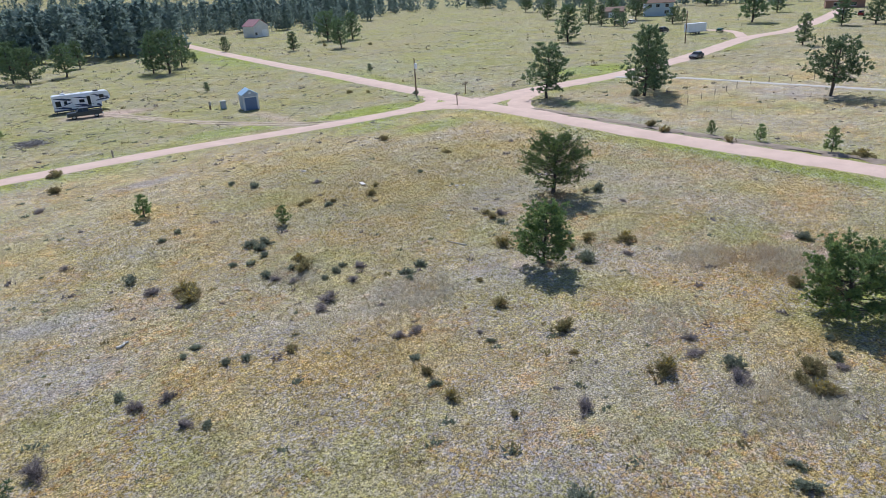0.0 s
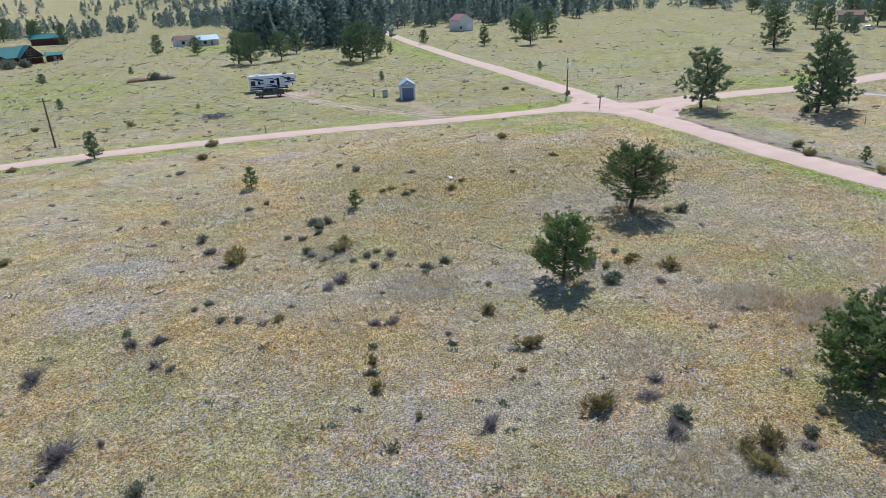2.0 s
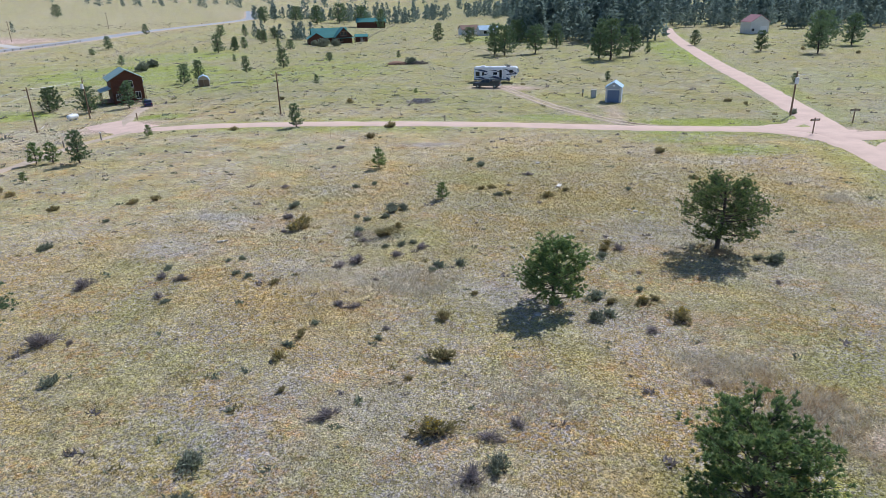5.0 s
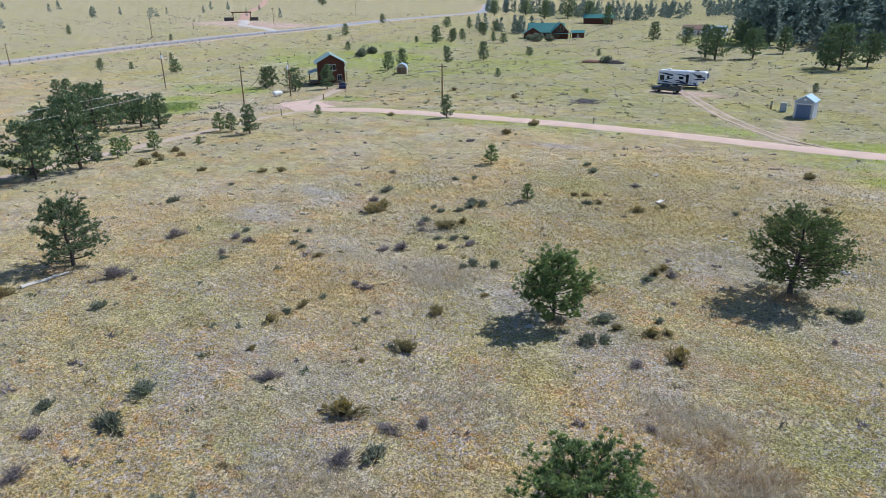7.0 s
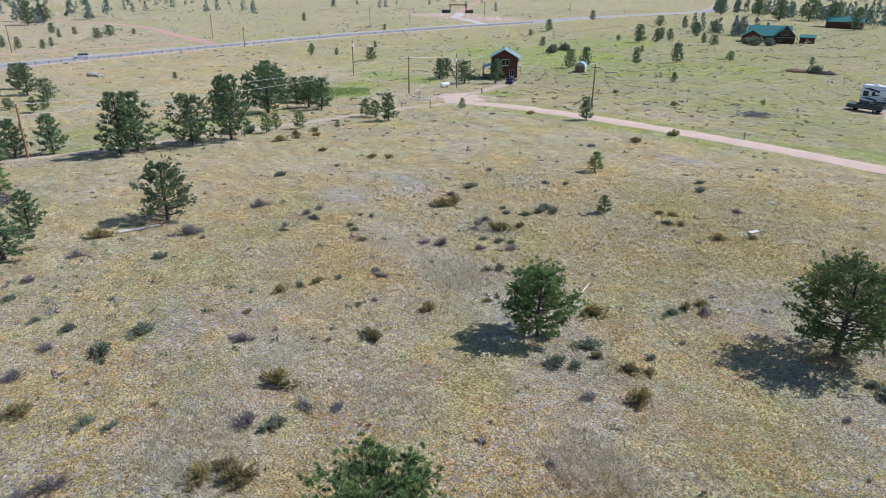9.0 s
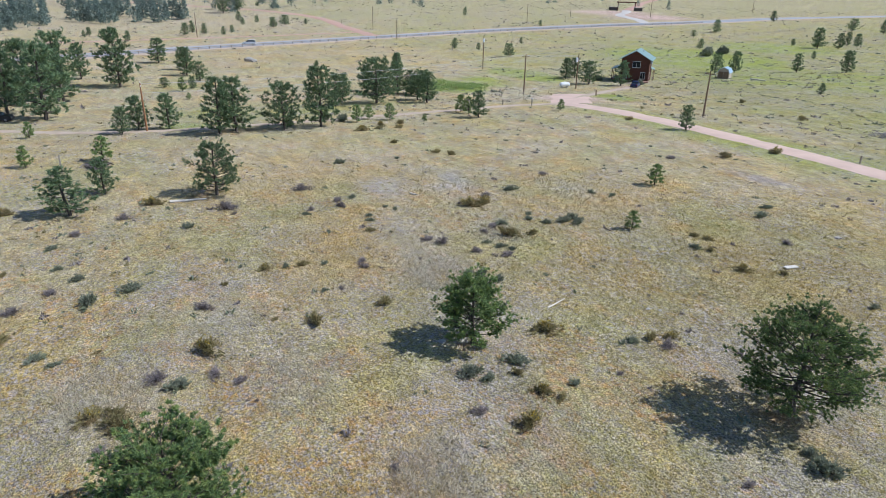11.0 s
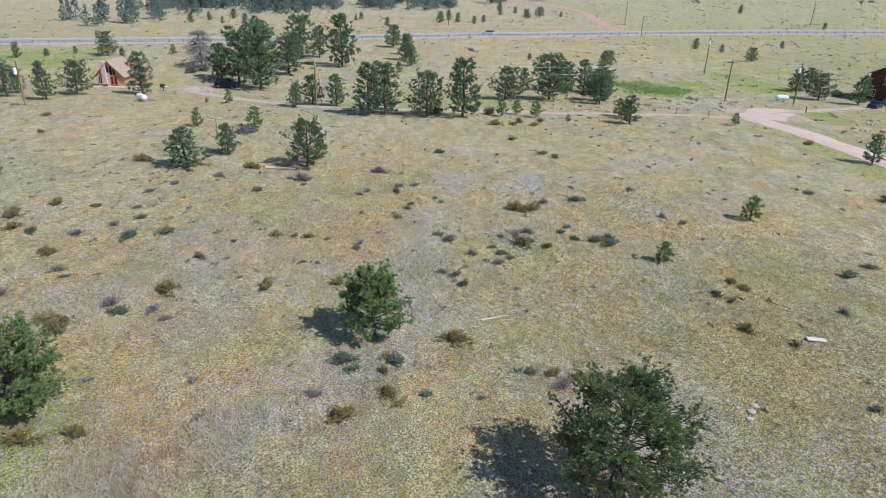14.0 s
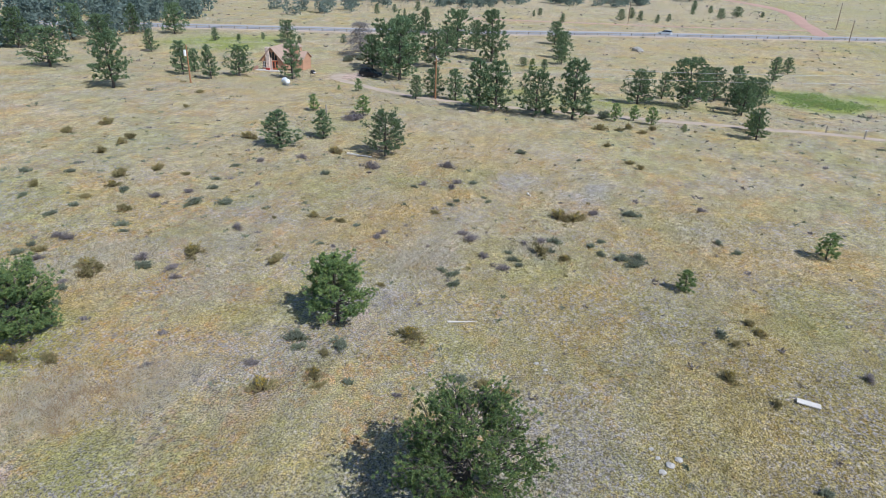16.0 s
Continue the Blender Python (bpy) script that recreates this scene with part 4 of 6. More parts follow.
RABBIT = [(8.9, 46.5, 1.3), (17.3, 44.3, 1.3), (17.8, 46.4, 0.7), (4.7, 84.5, 1.9), (5.8, 92.5, 2.1), (32.8, 59.8, 0.5), (30.9, 57.5, 0.7), (26.9, 58.3, 0.5), (24.9, 60.0, 0.6), (16.4, 26.2, 0.6), (16.1, 23.4, 0.7), (11.5, 33.6, 0.6), (46.7, 65.9, 0.7), (38.7, 34.7, 0.5), (39.9, 31.8, 1.0), (24.8, 29.8, 0.8), (26.3, 33.8, 0.4), (25.5, 24.7, 1.0), (26.3, 17.9, 1.15), (32.0, 13.0, 1.3), (24.1, 22.4, 0.3), (17.6, 20.2, 0.4), (42.1, 16.5, 0.9), (74.2, 55.9, 1.2), (72.6, 52.6, 1.6), (73.1, 43.6, 1.5), (75.9, 29.8, 1.6), (44.8, 78.0, 1.6), (62.7, 121.5, 1.0), (64.8, 117.5, 0.9)]
RABBIT += [(108.5, 225.7, 2.2), (119.0, 210.9, 2.5), (-11.4, 50.9, 0.7), (-9.6, 52.1, 0.7), (-29.6, 50.3, 0.9), (-30.1, 53.6, 0.9), (-18.3, 47.9, 0.8), (35.7, 33.7, 0.5), (36.2, 45.0, 0.6), (23.9, 59.4, 0.6), (-19.1, 89.2, 1.0), (-24.2, 120.7, 1.2), (-8.3, 116.4, 1.1), (20.4, 6.6, 1.0), (-3.3, 16.7, 1.7), (30.8, 12.9, 0.8), (32.2, 38.0, 1.0), (35.8, 43.7, 0.7), (-27.2, 52.3, 0.8), (-27.3, 49.1, 0.8), (-27.3, 46.5, 1.0), (12.6, -0.4, 1.2), (30.7, 11.7, 1.0), (29.9, 6.4, 0.7), (37.8, 34.0, 0.6), (41.6, 18.8, 0.9), (8.8, 44.9, 1.5), (6.2, -8.4, 1.2), (2.5, -8.8, 0.9)]
RABBIT += [(0.6, -18.5, 1.2), (-4.6, -17.0, 1.2), (0.1, -9.5, 1.0), (-17.2, -13.8, 0.7), (-27.1, -18.2, 1.0), (-5.2, 3.9, 1.1), (18.1, -6.0, 0.9), (15.5, 1.1, 0.8), (19.0, 0.9, 0.7), (9.4, 1.7, 0.9), (10.0, 5.6, 0.6)]

r = np.random.default_rng(21)
for name, spots, leaf, flat, ln, wd, sp, lb, grp in (
        ("sagebrush", SAGE, m_sage, 0.5, 0.26, 0.07, 0.45, "low grey-green sagebrush mound in dry grass", "sagebrush plants"),
        ("dead_shrub", DEAD, m_dead, 0.45, 0.34, 0.035, 0.35, "bare grey-violet shrub of dry twigs", "dry shrubs"),
        ("rabbitbrush", RABBIT, m_rabbit, 0.62, 0.34, 0.06, 0.4, "olive and straw coloured upright brush", "brush plants")):
    protos = [shrub(name, 300 + k + len(lb), 26, 7, leaf, ln, wd, flat, sp, name == "rabbitbrush" and k in (0, 2)) for k in range(4)]
    for n, (x, y, w) in enumerate(spots):
        w = min(w, 1.15)
        m = at_ground(x, y, r.uniform(0, 360), 0.9 * w * r.uniform(0.8, 1.15), 0.9 * w, 0.02) @ Matrix.Diagonal((r.uniform(0.9, 1.35), r.uniform(0.7, 1.0), 1, 1))
        ob = protos[n] if n < 4 else None
        if ob:
            ob.matrix_world = m
        else:
            ob = copy_thing(protos[n % 4], m @ Matrix.Diagonal((*(1 / v for v in protos[n % 4].scale), 1)))
        tagged(ob, lb, "shrub", grp)


# ---- vehicles ----
def paint(name, c, rough=0.3, metal=0.2):
    return surface(name, c, tuple(v * 0.85 for v in c), 0.8, rough, metal, 20.0, 0.02, spec=0.5)


def wheel(parent, x, y, r=0.37, w=0.26):
    bm = B()
    bmesh.ops.create_cone(bm, cap_ends=True, segments=18, radius1=r, radius2=r, depth=w, matrix=pose(x, y, r, 90))
    es = [e for e in bm.edges if e.calc_face_angle(0) > 0.9]
    bmesh.ops.bevel(bm, geom=es, offset=0.05, segments=1, affect="EDGES")
    ty = part("tyre", bm, m_rubber, parent)
    bm = B()
    s = 1 if y > 0 else -1
    bmesh.ops.create_cone(bm, cap_ends=True, segments=14, radius1=r * 0.62, radius2=r * 0.5, depth=0.03, matrix=pose(x, y + s * (w / 2 + 0.012), r, -90 * s))
    part("rim", bm, m_rim, ty, "alloy wheel rim")


def lamps(th, xf, xr, half, zf, zr):
    for sgn in (-1, 1):
        part("headlight", box(B(), xf - 0.03, xf + 0.03, sgn * half * 0.72 - 0.14, sgn * half * 0.72 + 0.14, zf - 0.07, zf + 0.07, 0.02), m_lens, th, "clear headlight")
        part("tail_light", box(B(), xr - 0.03, xr + 0.03, sgn * half * 0.8 - 0.1, sgn * half * 0.8 + 0.1, zr - 0.12, zr + 0.12, 0.02), m_redlens, th, "red tail light")


m_lens = surface("clear_lens", (0.6, 0.6, 0.62), (0.5, 0.5, 0.5), 5.0, 0.1, bump=0.0)
m_redlens = surface("red_lens", (0.3, 0.02, 0.02), (0.2, 0.02, 0.02), 5.0, 0.2, bump=0.0)


def car(x, y, rz, colour, label, kind="sedan", category="car"):
    """A parked car, nose along +x."""
    th = thing(kind, x, y, rz, label, category)
    tall = 0.32 if kind == "suv" else 0.0
    L = 2.3
    low = [(-L, 0.35), (L, 0.3), (L + 0.02, 0.62), (L - 0.25, 0.80 + tall * 0.6), (0.95, 0.92 + tall * 0.6), (-1.75, 0.98 + tall * 0.6), (-L, 0.92 + tall * 0.6)]
    bm = prism(B(), low, -0.9, 0.9, (0.7, 0.07, 0.3))
    bmesh.ops.bevel(bm, geom=bm.edges[:], offset=0.04, segments=1, affect="EDGES")
    part("body", bm, colour, th)
    z0, z1 = 0.9 + tall * 0.6, 1.44 + tall
    back = -2.15 if kind == "suv" else -1.75
    cab = [(back, z0), (1.05, z0), (0.25, z1), (back + (0.25 if kind == "suv" else 0.75), z1)]
    part("window_band", prism(B(), cab, -0.80, 0.80, (z0, 0.16, z1 - z0)), m_glass, th, "dark tinted windows")
    top = [(back + (0.2 if kind == "suv" else 0.68), z1 - 0.03), (0.32, z1 - 0.03), (0.2, z1 + 0.03), (back + (0.3 if kind == "suv" else 0.8), z1 + 0.03)]
    part("roof_panel", prism(B(), top, -0.68, 0.68), colour, th)
    for px in ((back + 0.95), -0.15):
        for sgn in (-1, 1):
            part("pillar", rod(B(), (px, sgn * 0.81, z0), (px, sgn * 0.66, z1), 0.045, n=4), colour, th)
    for wx in (-1.4, 1.42):
        for wy in (-0.8, 0.8):
            wheel(th, wx, wy, 0.34, 0.22)
    lamps(th, L - 0.02, -L + 0.0, 0.85, 0.66 + tall * 0.3, 0.8 + tall * 0.5)
    for sgn in (-1, 1):
        part("door_mirror", box(B(), 0.72, 0.9, sgn * 0.98 - 0.1, sgn * 0.98 + 0.1, z0, z0 + 0.16, 0.03), colour, th)
    return th


def pickup(x, y, rz, colour, label):
    th = thing("pickup_truck", x, y, rz, label, "pickup truck")
    low = [(-2.95, 0.55), (2.9, 0.5), (2.95, 0.9), (2.85, 1.15), (1.35, 1.25), (-0.75, 1.27), (-0.75, 1.22), (-2.95, 1.22)]
    bm = prism(B(), low, -0.98, 0.98, (1.0, 0.05, 0.3))
    bmesh.ops.bevel(bm, geom=bm.edges[:], offset=0.03, segments=1, affect="EDGES")
    part("body", bm, colour, th)
    bed = part("cargo_bed", box(B(), -2.85, -0.85, -0.8, 0.8, 1.2, 1.235), m_trim, th, "dark open cargo bed")
    for sgn in (-1, 1):
        part("bed_rail", box(B(), -2.92, -0.8, sgn * 0.9 - 0.07, sgn * 0.9 + 0.07, 1.22, 1.4, 0.03), colour, th)
    part("tailgate", box(B(), -2.97, -2.88, -0.85, 0.85, 0.8, 1.4, 0.02), colour, th)
    cab = [(-0.78, 1.25), (1.5, 1.22), (0.75, 1.88), (-0.68, 1.9)]
    part("window_band", prism(B(), cab, -0.9, 0.9, (1.25, 0.15, 0.6)), m_glass, th, "dark cab windows")
    part("roof_panel", prism(B(), [(-0.74, 1.86), (0.82, 1.85), (0.66, 1.93), (-0.6, 1.94)], -0.76, 0.76), colour, th)
    for px in (-0.68, 0.25):
        for sgn in (-1, 1):
            part("pillar", rod(B(), (px, sgn * 0.9, 1.25), (px, sgn * 0.75, 1.88), 0.06, n=4), colour, th)
    part("front_bumper", box(B(), 2.9, 3.08, -0.95, 0.95, 0.45, 0.7, 0.04), m_galv, th, "chrome bumper")
    part("rear_bumper", box(B(), -3.12, -2.95, -0.95, 0.95, 0.5, 0.68, 0.04), m_galv, th, "chrome bumper")
    part("grille", box(B(), 2.93, 2.98, -0.6, 0.6, 0.72, 1.05), m_trim, th, "black grille")
    for wx in (-1.85, 1.9):
        for wy in (-0.86, 0.86):
            wheel(th, wx, wy, 0.41, 0.28)
    lamps(th, 2.93, -2.98, 0.95, 0.92, 1.05)
    for sgn in (-1, 1):
        part("door_mirror", box(B(), 1.1, 1.26, sgn * 1.12 - 0.12, sgn * 1.12 + 0.12, 1.25, 1.5, 0.03), m_trim, th)
    return th


def camper(x, y, rz):
    """A long fifth-wheel camper, its raised nose along +x."""
    th = thing("camper_trailer", x, y, rz, "white fifth-wheel camper with dark swoosh stripes parked on grass", "camper trailer")
    side = [(-5.6, 0.48), (3.5, 0.48), (3.65, 1.5), (5.0, 1.6), (5.55, 2.3), (5.3, 3.35), (4.9, 3.6), (-5.45, 3.55), (-5.6, 3.4)]
    bm = prism(B(), side, -1.25, 1.25)
    bmesh.ops.bevel(bm, geom=bm.edges[:], offset=0.05, segments=1, affect="EDGES")
    body = part("body", bm, m_white, th)
    part("roof_membrane", box(B(), -5.4, 4.85, -1.18, 1.18, 3.55, 3.62, 0.02), m_white, th)
    part("skirt_band", box(B(), -5.62, 3.52, -1.262, 1.262, 0.44, 0.72), m_bluegraphic, th, "navy lower band")
    part("slide_out", box(B(), -2.0, 1.6, -1.6, -1.2, 0.85, 3.2, 0.04), m_white, th, "white slide-out room")
    for x0, x1, z0, z1, yy in ((-5.1, -4.2, 1.5, 2.5, -1.27), (-3.5, -3.0, 1.85, 2.4, -1.27), (-0.6, 0.3, 1.9, 2.4, -1.62), (0.95, 1.5, 1.2, 2.9, -1.62), (3.4, 4.2, 2.3, 2.95, -1.27), (-4.5, -3.2, 1.9, 2.6, 1.27), (-1.0, 0.5, 1.9, 2.6, 1.27), (3.2, 4.0, 2.3, 2.9, 1.27)):
        s = 1 if yy > 0 else -1
        w = part("window", box(B(), x0 - 0.05, x1 + 0.05, yy - 0.02, yy + 0.02, z0 - 0.05, z1 + 0.05), m_trim, th, "black framed window")
        part("pane", box(B(), x0, x1, yy + s * 0.015, yy + s * 0.03, z0, z1), m_glass, w)
    part("door", box(B(), 2.0, 2.65, -1.29, -1.25, 0.95, 2.85, 0.01), m_white, th, "white entry door")
    for k, (x0, x1, z0, z1, h) in enumerate(((-5.5, -2.1, 3.1, 2.7, 0.32), (-5.5, -2.3, 1.25, 1.0, 0.3), (1.7, 3.4, 1.3, 1.0, 0.3), (1.65, 5.2, 2.8, 2.45, 0.2), (-1.9, 1.5, 1.2, 1.02, 0.26), (-4.1, -2.05, 1.4, 2.1, 0.2), (-1.9, 1.4, 3.0, 2.6, 0.18), (-1.9, 0.8, 1.6, 1.3, 0.2), (1.7, 5.3, 1.7, 2.2, 0.24), (1.7, 3.3, 3.2, 2.9, 0.18))):
        yy = -1.63 if -2.0 <= x0 and x1 <= 1.6 else -1.285
        if yy > -1.5 and x0 < 1.6 and x1 > -2.0:
            x1 = min(x1, -2.02)
        xm, zm = (x0 + x1) / 2, (z0 + z1) / 2 + 0.18
        bm = prism(B(), [(x0, z0), (xm, zm), (x1, z1), (x1 - 0.15, z1 - h), (xm, zm - h * 1.3)], yy - 0.004, yy + 0.004)
        part("stripe", bm, m_bluegraphic, th, "dark swoosh stripe")
    for k, ux in enumerate((-3.4, 3.0)):
        part("air_conditioner", box(B(), ux - 0.5, ux + 0.5, -0.4, 0.4, 3.6, 3.9, 0.08), m_trim if k else m_white, th, "roof air conditioner")
    for ux in (-1.6, 0.3, 4.0):
        part("roof_vent", box(B(), ux - 0.22, ux + 0.22, -0.22, 0.22, 3.6, 3.74, 0.04), m_white, th)
    for wx in (-2.4, -1.5):
        for wy in (-1.1, 1.1):
            wheel(th, wx, wy, 0.39, 0.24)
    for wx in (3.2, -5.2):
        for wy in (-0.7, 0.7):
            part("landing_leg", box(B(), wx - 0.06, wx + 0.06, wy - 0.06, wy + 0.06, 0.0, 1.7 if wx > 0 else 0.8), m_trim, th, "black support leg")
    part("hitch", rod(B(), (4.6, 0, 0.95), (4.6, 0, 1.75), 0.12), m_trim, th, "black hitch pin box")
    part("nose_cap", prism(B(), [(5.05, 1.8), (5.585, 2.3), (5.335, 3.35), (5.2, 3.2), (5.38, 2.32), (4.95, 1.85)], -1.1, 1.1), m_bluegraphic, th, "dark nose stripe")
    return th


grey_paint = paint("dark_grey_car_paint", (0.055, 0.06, 0.065))
navy_paint = paint("deep_blue_car_paint", (0.02, 0.025, 0.05))
black_paint = paint("black_car_paint", (0.012, 0.014, 0.02))
white_paint = paint("white_car_paint", (0.7, 0.7, 0.7))
camper(17.4, 148.6, -2).scale = (0.92, 0.92, 0.95)
pickup(16.2, 138.9, 174, grey_paint, "dark grey crew-cab pickup parked before the camper")
car(138, 92.8, 192, navy_paint, "dark blue sedan standing on the gravel road")
car(-56.2, 123.2, 128, paint("blue_car_paint", (0.015, 0.03, 0.11)), "dark blue car parked by the brown cabin").scale = (0.85, 0.9, 0.95)
car(-64.4, -3.0, 80, black_paint, "black car in the shade of pines", "suv")
car(-183.6, 59.5, 249, white_paint, "white pickup-size car on the highway", "suv")
car(210.5, 177, 20, white_paint, "white car parked before the far house", "suv")
car(217, 176, 15, white_paint, "white car beside another at the far house")
car(189.4, 140.5, 10, black_paint, "dark car near the white cargo trailer", "suv")
car(262, 112, 20, paint("red_car_paint", (0.25, 0.03, 0.03)), "dark red car far along the road", "suv")
car(266, 120, 15, paint("mid_blue_car_paint", (0.05, 0.12, 0.3)), "blue car far along the road", "suv")


def cargo_trailer(x, y, rz):
    th = thing("cargo_trailer", x, y, rz, "white enclosed cargo trailer on the grass", "cargo trailer")
    bm = box(B(), -2.7, 2.7, -1.05, 1.05, 0.55, 2.75, 0.08)
    part("body", bm, m_white, th)
    part("drawbar", prism(B(), [(2.7, 0.5), (3.9, 0.45), (3.9, 0.58), (2.7, 0.65)], -0.08, 0.08), m_trim, th, "black drawbar")
    part("rear_door", box(B(), -2.74, -2.7, -0.95, 0.95, 0.65, 2.6), m_white, th)
    for zz in (0.62, 2.68):
        part("edge_trim", box(B(), -2.72, 2.72, -1.07, 1.07, zz - 0.04, zz + 0.04), m_galv, th, "metal edge trim")
    for wx in (-0.5, 0.4):
        for wy in (-1.0, 1.0):
            wheel(th, wx, wy, 0.33, 0.2)
    th.scale = (1.2, 1.2, 1.15)


def boat_trailer(x, y, rz):
    th = thing("boat_trailer", x, y, rz, "flat trailer carrying a covered green boat", "trailer")
    part("frame", box(B(), -2.2, 2.2, -0.8, 0.8, 0.45, 0.55), m_galv, th)
    part("drawbar", box(B(), 2.2, 3.4, -0.06, 0.06, 0.45, 0.53), m_galv, th)
    hull = prism(B(), [(-2.2, 0.9), (-2.0, 0.6), (1.6, 0.6), (2.5, 1.05), (-2.2, 1.15)], -0.75, 0.75)
    bmesh.ops.bevel(hull, geom=hull.edges[:], offset=0.12, segments=2, affect="EDGES")
    part("boat_cover", hull, surface("green_canvas", (0.05, 0.14, 0.13), (0.04, 0.1, 0.1), 2.0, 0.8), th, "dark green cover")
    for wy in (-0.95, 0.95):
        wheel(th, -0.3, wy, 0.3, 0.18)


cargo_trailer(187.8, 127.6, -15)
boat_trailer(195.5, 124.0, 25)


# ---- buildings ----
m_logwall = surface("brown_log_siding", (0.13, 0.055, 0.035), (0.10, 0.04, 0.028), 1.0, 0.75, 0, 8.0, 0.5, 0.03, stretch=(0.2, 0.2, 4))
m_greenroof = surface("sage_green_metal_roof", (0.28, 0.40, 0.38), (0.23, 0.34, 0.33), 0.5, 0.45, 0.2)
m_tealroof = surface("teal_metal_roof", (0.08, 0.27, 0.26), (0.065, 0.22, 0.215), 0.3, 0.5, 0.2)
m_pinkroof = surface("red_shingle_roof", (0.40, 0.20, 0.22), (0.35, 0.18, 0.2), 0.6, 0.8)
m_tanroof = surface("tan_shingle_roof", (0.46, 0.335, 0.265), (0.40, 0.29, 0.23), 0.8, 0.85)
m_brownroof = surface("brown_shingle_roof", (0.27, 0.17, 0.13), (0.22, 0.14, 0.11), 0.8, 0.85)
m_bluewall = surface("pale_blue_siding", (0.55, 0.62, 0.68), (0.48, 0.56, 0.63), 0.8, 0.7)
m_shedwall = surface("slate_blue_siding", (0.47, 0.50, 0.57), (0.41, 0.45, 0.53), 0.8, 0.7)
m_sheddoor = surface("blue_grey_roll_door", (0.17, 0.23, 0.36), (0.15, 0.2, 0.32), 0.8, 0.6)
m_shedroof = surface("bright_blue_metal_roof", (0.42, 0.56, 0.70), (0.36, 0.5, 0.65), 0.6, 0.35, 0.3)
m_stone = surface("pink_granite_stone", (0.68, 0.56, 0.50), (0.50, 0.40, 0.35), 2.5, 0.9, 0, 9.0, 0.8, 0.04, vary=0.25)
m_orangelog = surface("honey_log_wall", (0.56, 0.33, 0.22), (0.47, 0.27, 0.18), 1.0, 0.7, 0, 8.0, 0.5, 0.03, stretch=(0.2, 0.2, 4))
m_doorred = surface("orange_red_door", (0.45, 0.12, 0.05), (0.38, 0.10, 0.05), 1.0, 0.5)
m_whitewall = surface("white_siding", (0.74, 0.73, 0.72), (0.66, 0.65, 0.64), 0.6, 0.7)
m_deck = surface("deck_boards", (0.34, 0.20, 0.15), (0.28, 0.17, 0.13), 1.0, 0.8)


def gable_house(th, w, d, eave, ridge, wall, roof, over=0.45, x0=0.0, y0=0.0, z0=0.0, lengthwise=False, siding=0.0):
    """Walls and a gabled roof of two slabs; front face on y0, depth to +y. lengthwise: the ridge runs along x."""
    bm = B()
    if lengthwise:
        o = [(0, z0 - 0.4), (d, z0 - 0.4), (d, z0 + eave), (d / 2, z0 + ridge), (0, z0 + eave)]
        prism(bm, o, -w / 2, w / 2)
        bmesh.ops.transform(bm, matrix=Matrix.Translation((x0, y0, 0)) @ Matrix(((0, 1, 0, 0), (1, 0, 0, 0), (0, 0, 1, 0), (0, 0, 0, 1))), verts=bm.verts)
        bmesh.ops.recalc_face_normals(bm, faces=bm.faces)
    else:
        prism(bm, [(x0 - w / 2, z0 - 0.4), (x0 + w / 2, z0 - 0.4), (x0 + w / 2, z0 + eave), (x0, z0 + ridge), (x0 - w / 2, z0 + eave)], y0, y0 + d)
    part("wall", bm, wall, th)
    run, rise = (d / 2 if lengthwise else w / 2), ridge - eave
    k = 1 + over / run
    t = 0.14
    for sgn in (-1, 1):
        o = [(0, z0 + ridge + 0.02), (sgn * run * k, z0 + ridge - rise * k + 0.02), (sgn * run * k, z0 + ridge - rise * k + 0.02 + t), (0, z0 + ridge + 0.02 + t)]
        bm = B()
        if lengthwise:
            prism(bm, o, -w / 2 - over, w / 2 + over)
            bmesh.ops.transform(bm, matrix=Matrix.Translation((x0, y0 + d / 2, 0)) @ Matrix(((0, 1, 0, 0), (1, 0, 0, 0), (0, 0, 1, 0), (0, 0, 0, 1))), verts=bm.verts)
        else:
            prism(bm, o, y0 - over, y0 + d + over)
            bmesh.ops.translate(bm, vec=(x0, 0, 0), verts=bm.verts)
        bmesh.ops.recalc_face_normals(bm, faces=bm.faces)
        part("roof", bm, roof, th)


def window(th, x0, x1, z0, z1, y, frame_mat, face="y", s=-1):
    """A framed window on a wall that faces along y or x."""
    def bx(a0, a1, b0, b1, lo, hi):
        return box(B(), a0, a1, lo, hi, b0, b1) if face == "y" else box(B(), lo, hi, a0, a1, b0, b1)
    d0, d1 = sorted((y, y + s * 0.07))
    e0, e1 = sorted((y, y + s * 0.035))
    w = part("window", bx(x0 - 0.08, x1 + 0.08, z0 - 0.08, z1 + 0.08, e0, e1), frame_mat, th, "framed window")
    part("pane", bx(x0, x1, z0, z1, *sorted((y + s * 0.03, y + s * 0.045))), m_glass, w)
    part("sill", bx(x0 - 0.12, x1 + 0.12, z0 - 0.14, z0 - 0.08, d0, d1), frame_mat, w)
    part("mullion", bx((x0 + x1) / 2 - 0.03, (x0 + x1) / 2 + 0.03, z0, z1, *sorted((y + s * 0.04, y + s * 0.06))), frame_mat, w)


def log_courses(th, x0, x1, y, z0, z1, mat, face="y", s=-1, h=0.26):
    """Half-round siding logs on a wall, each a piece of its own."""
    n = int((z1 - z0) / h)
    me = None
    for i in range(n):
        z = z0 + (i + 0.5) * h
        if me is None:
            bm = rod(B(), (x0, 0, 0) if face == "y" else (0, x0, 0), (x1, 0, 0) if face == "y" else (0, x1, 0), h * 0.5, n=6)
            ob = part("log", bm, mat, th)
            me = ob.data
        else:
            ob = new("log", me)
            ob.parent = th
        ob.location = (0, y + 0.06 * -s, z) if face == "y" else (y + 0.06 * -s, 0, z)


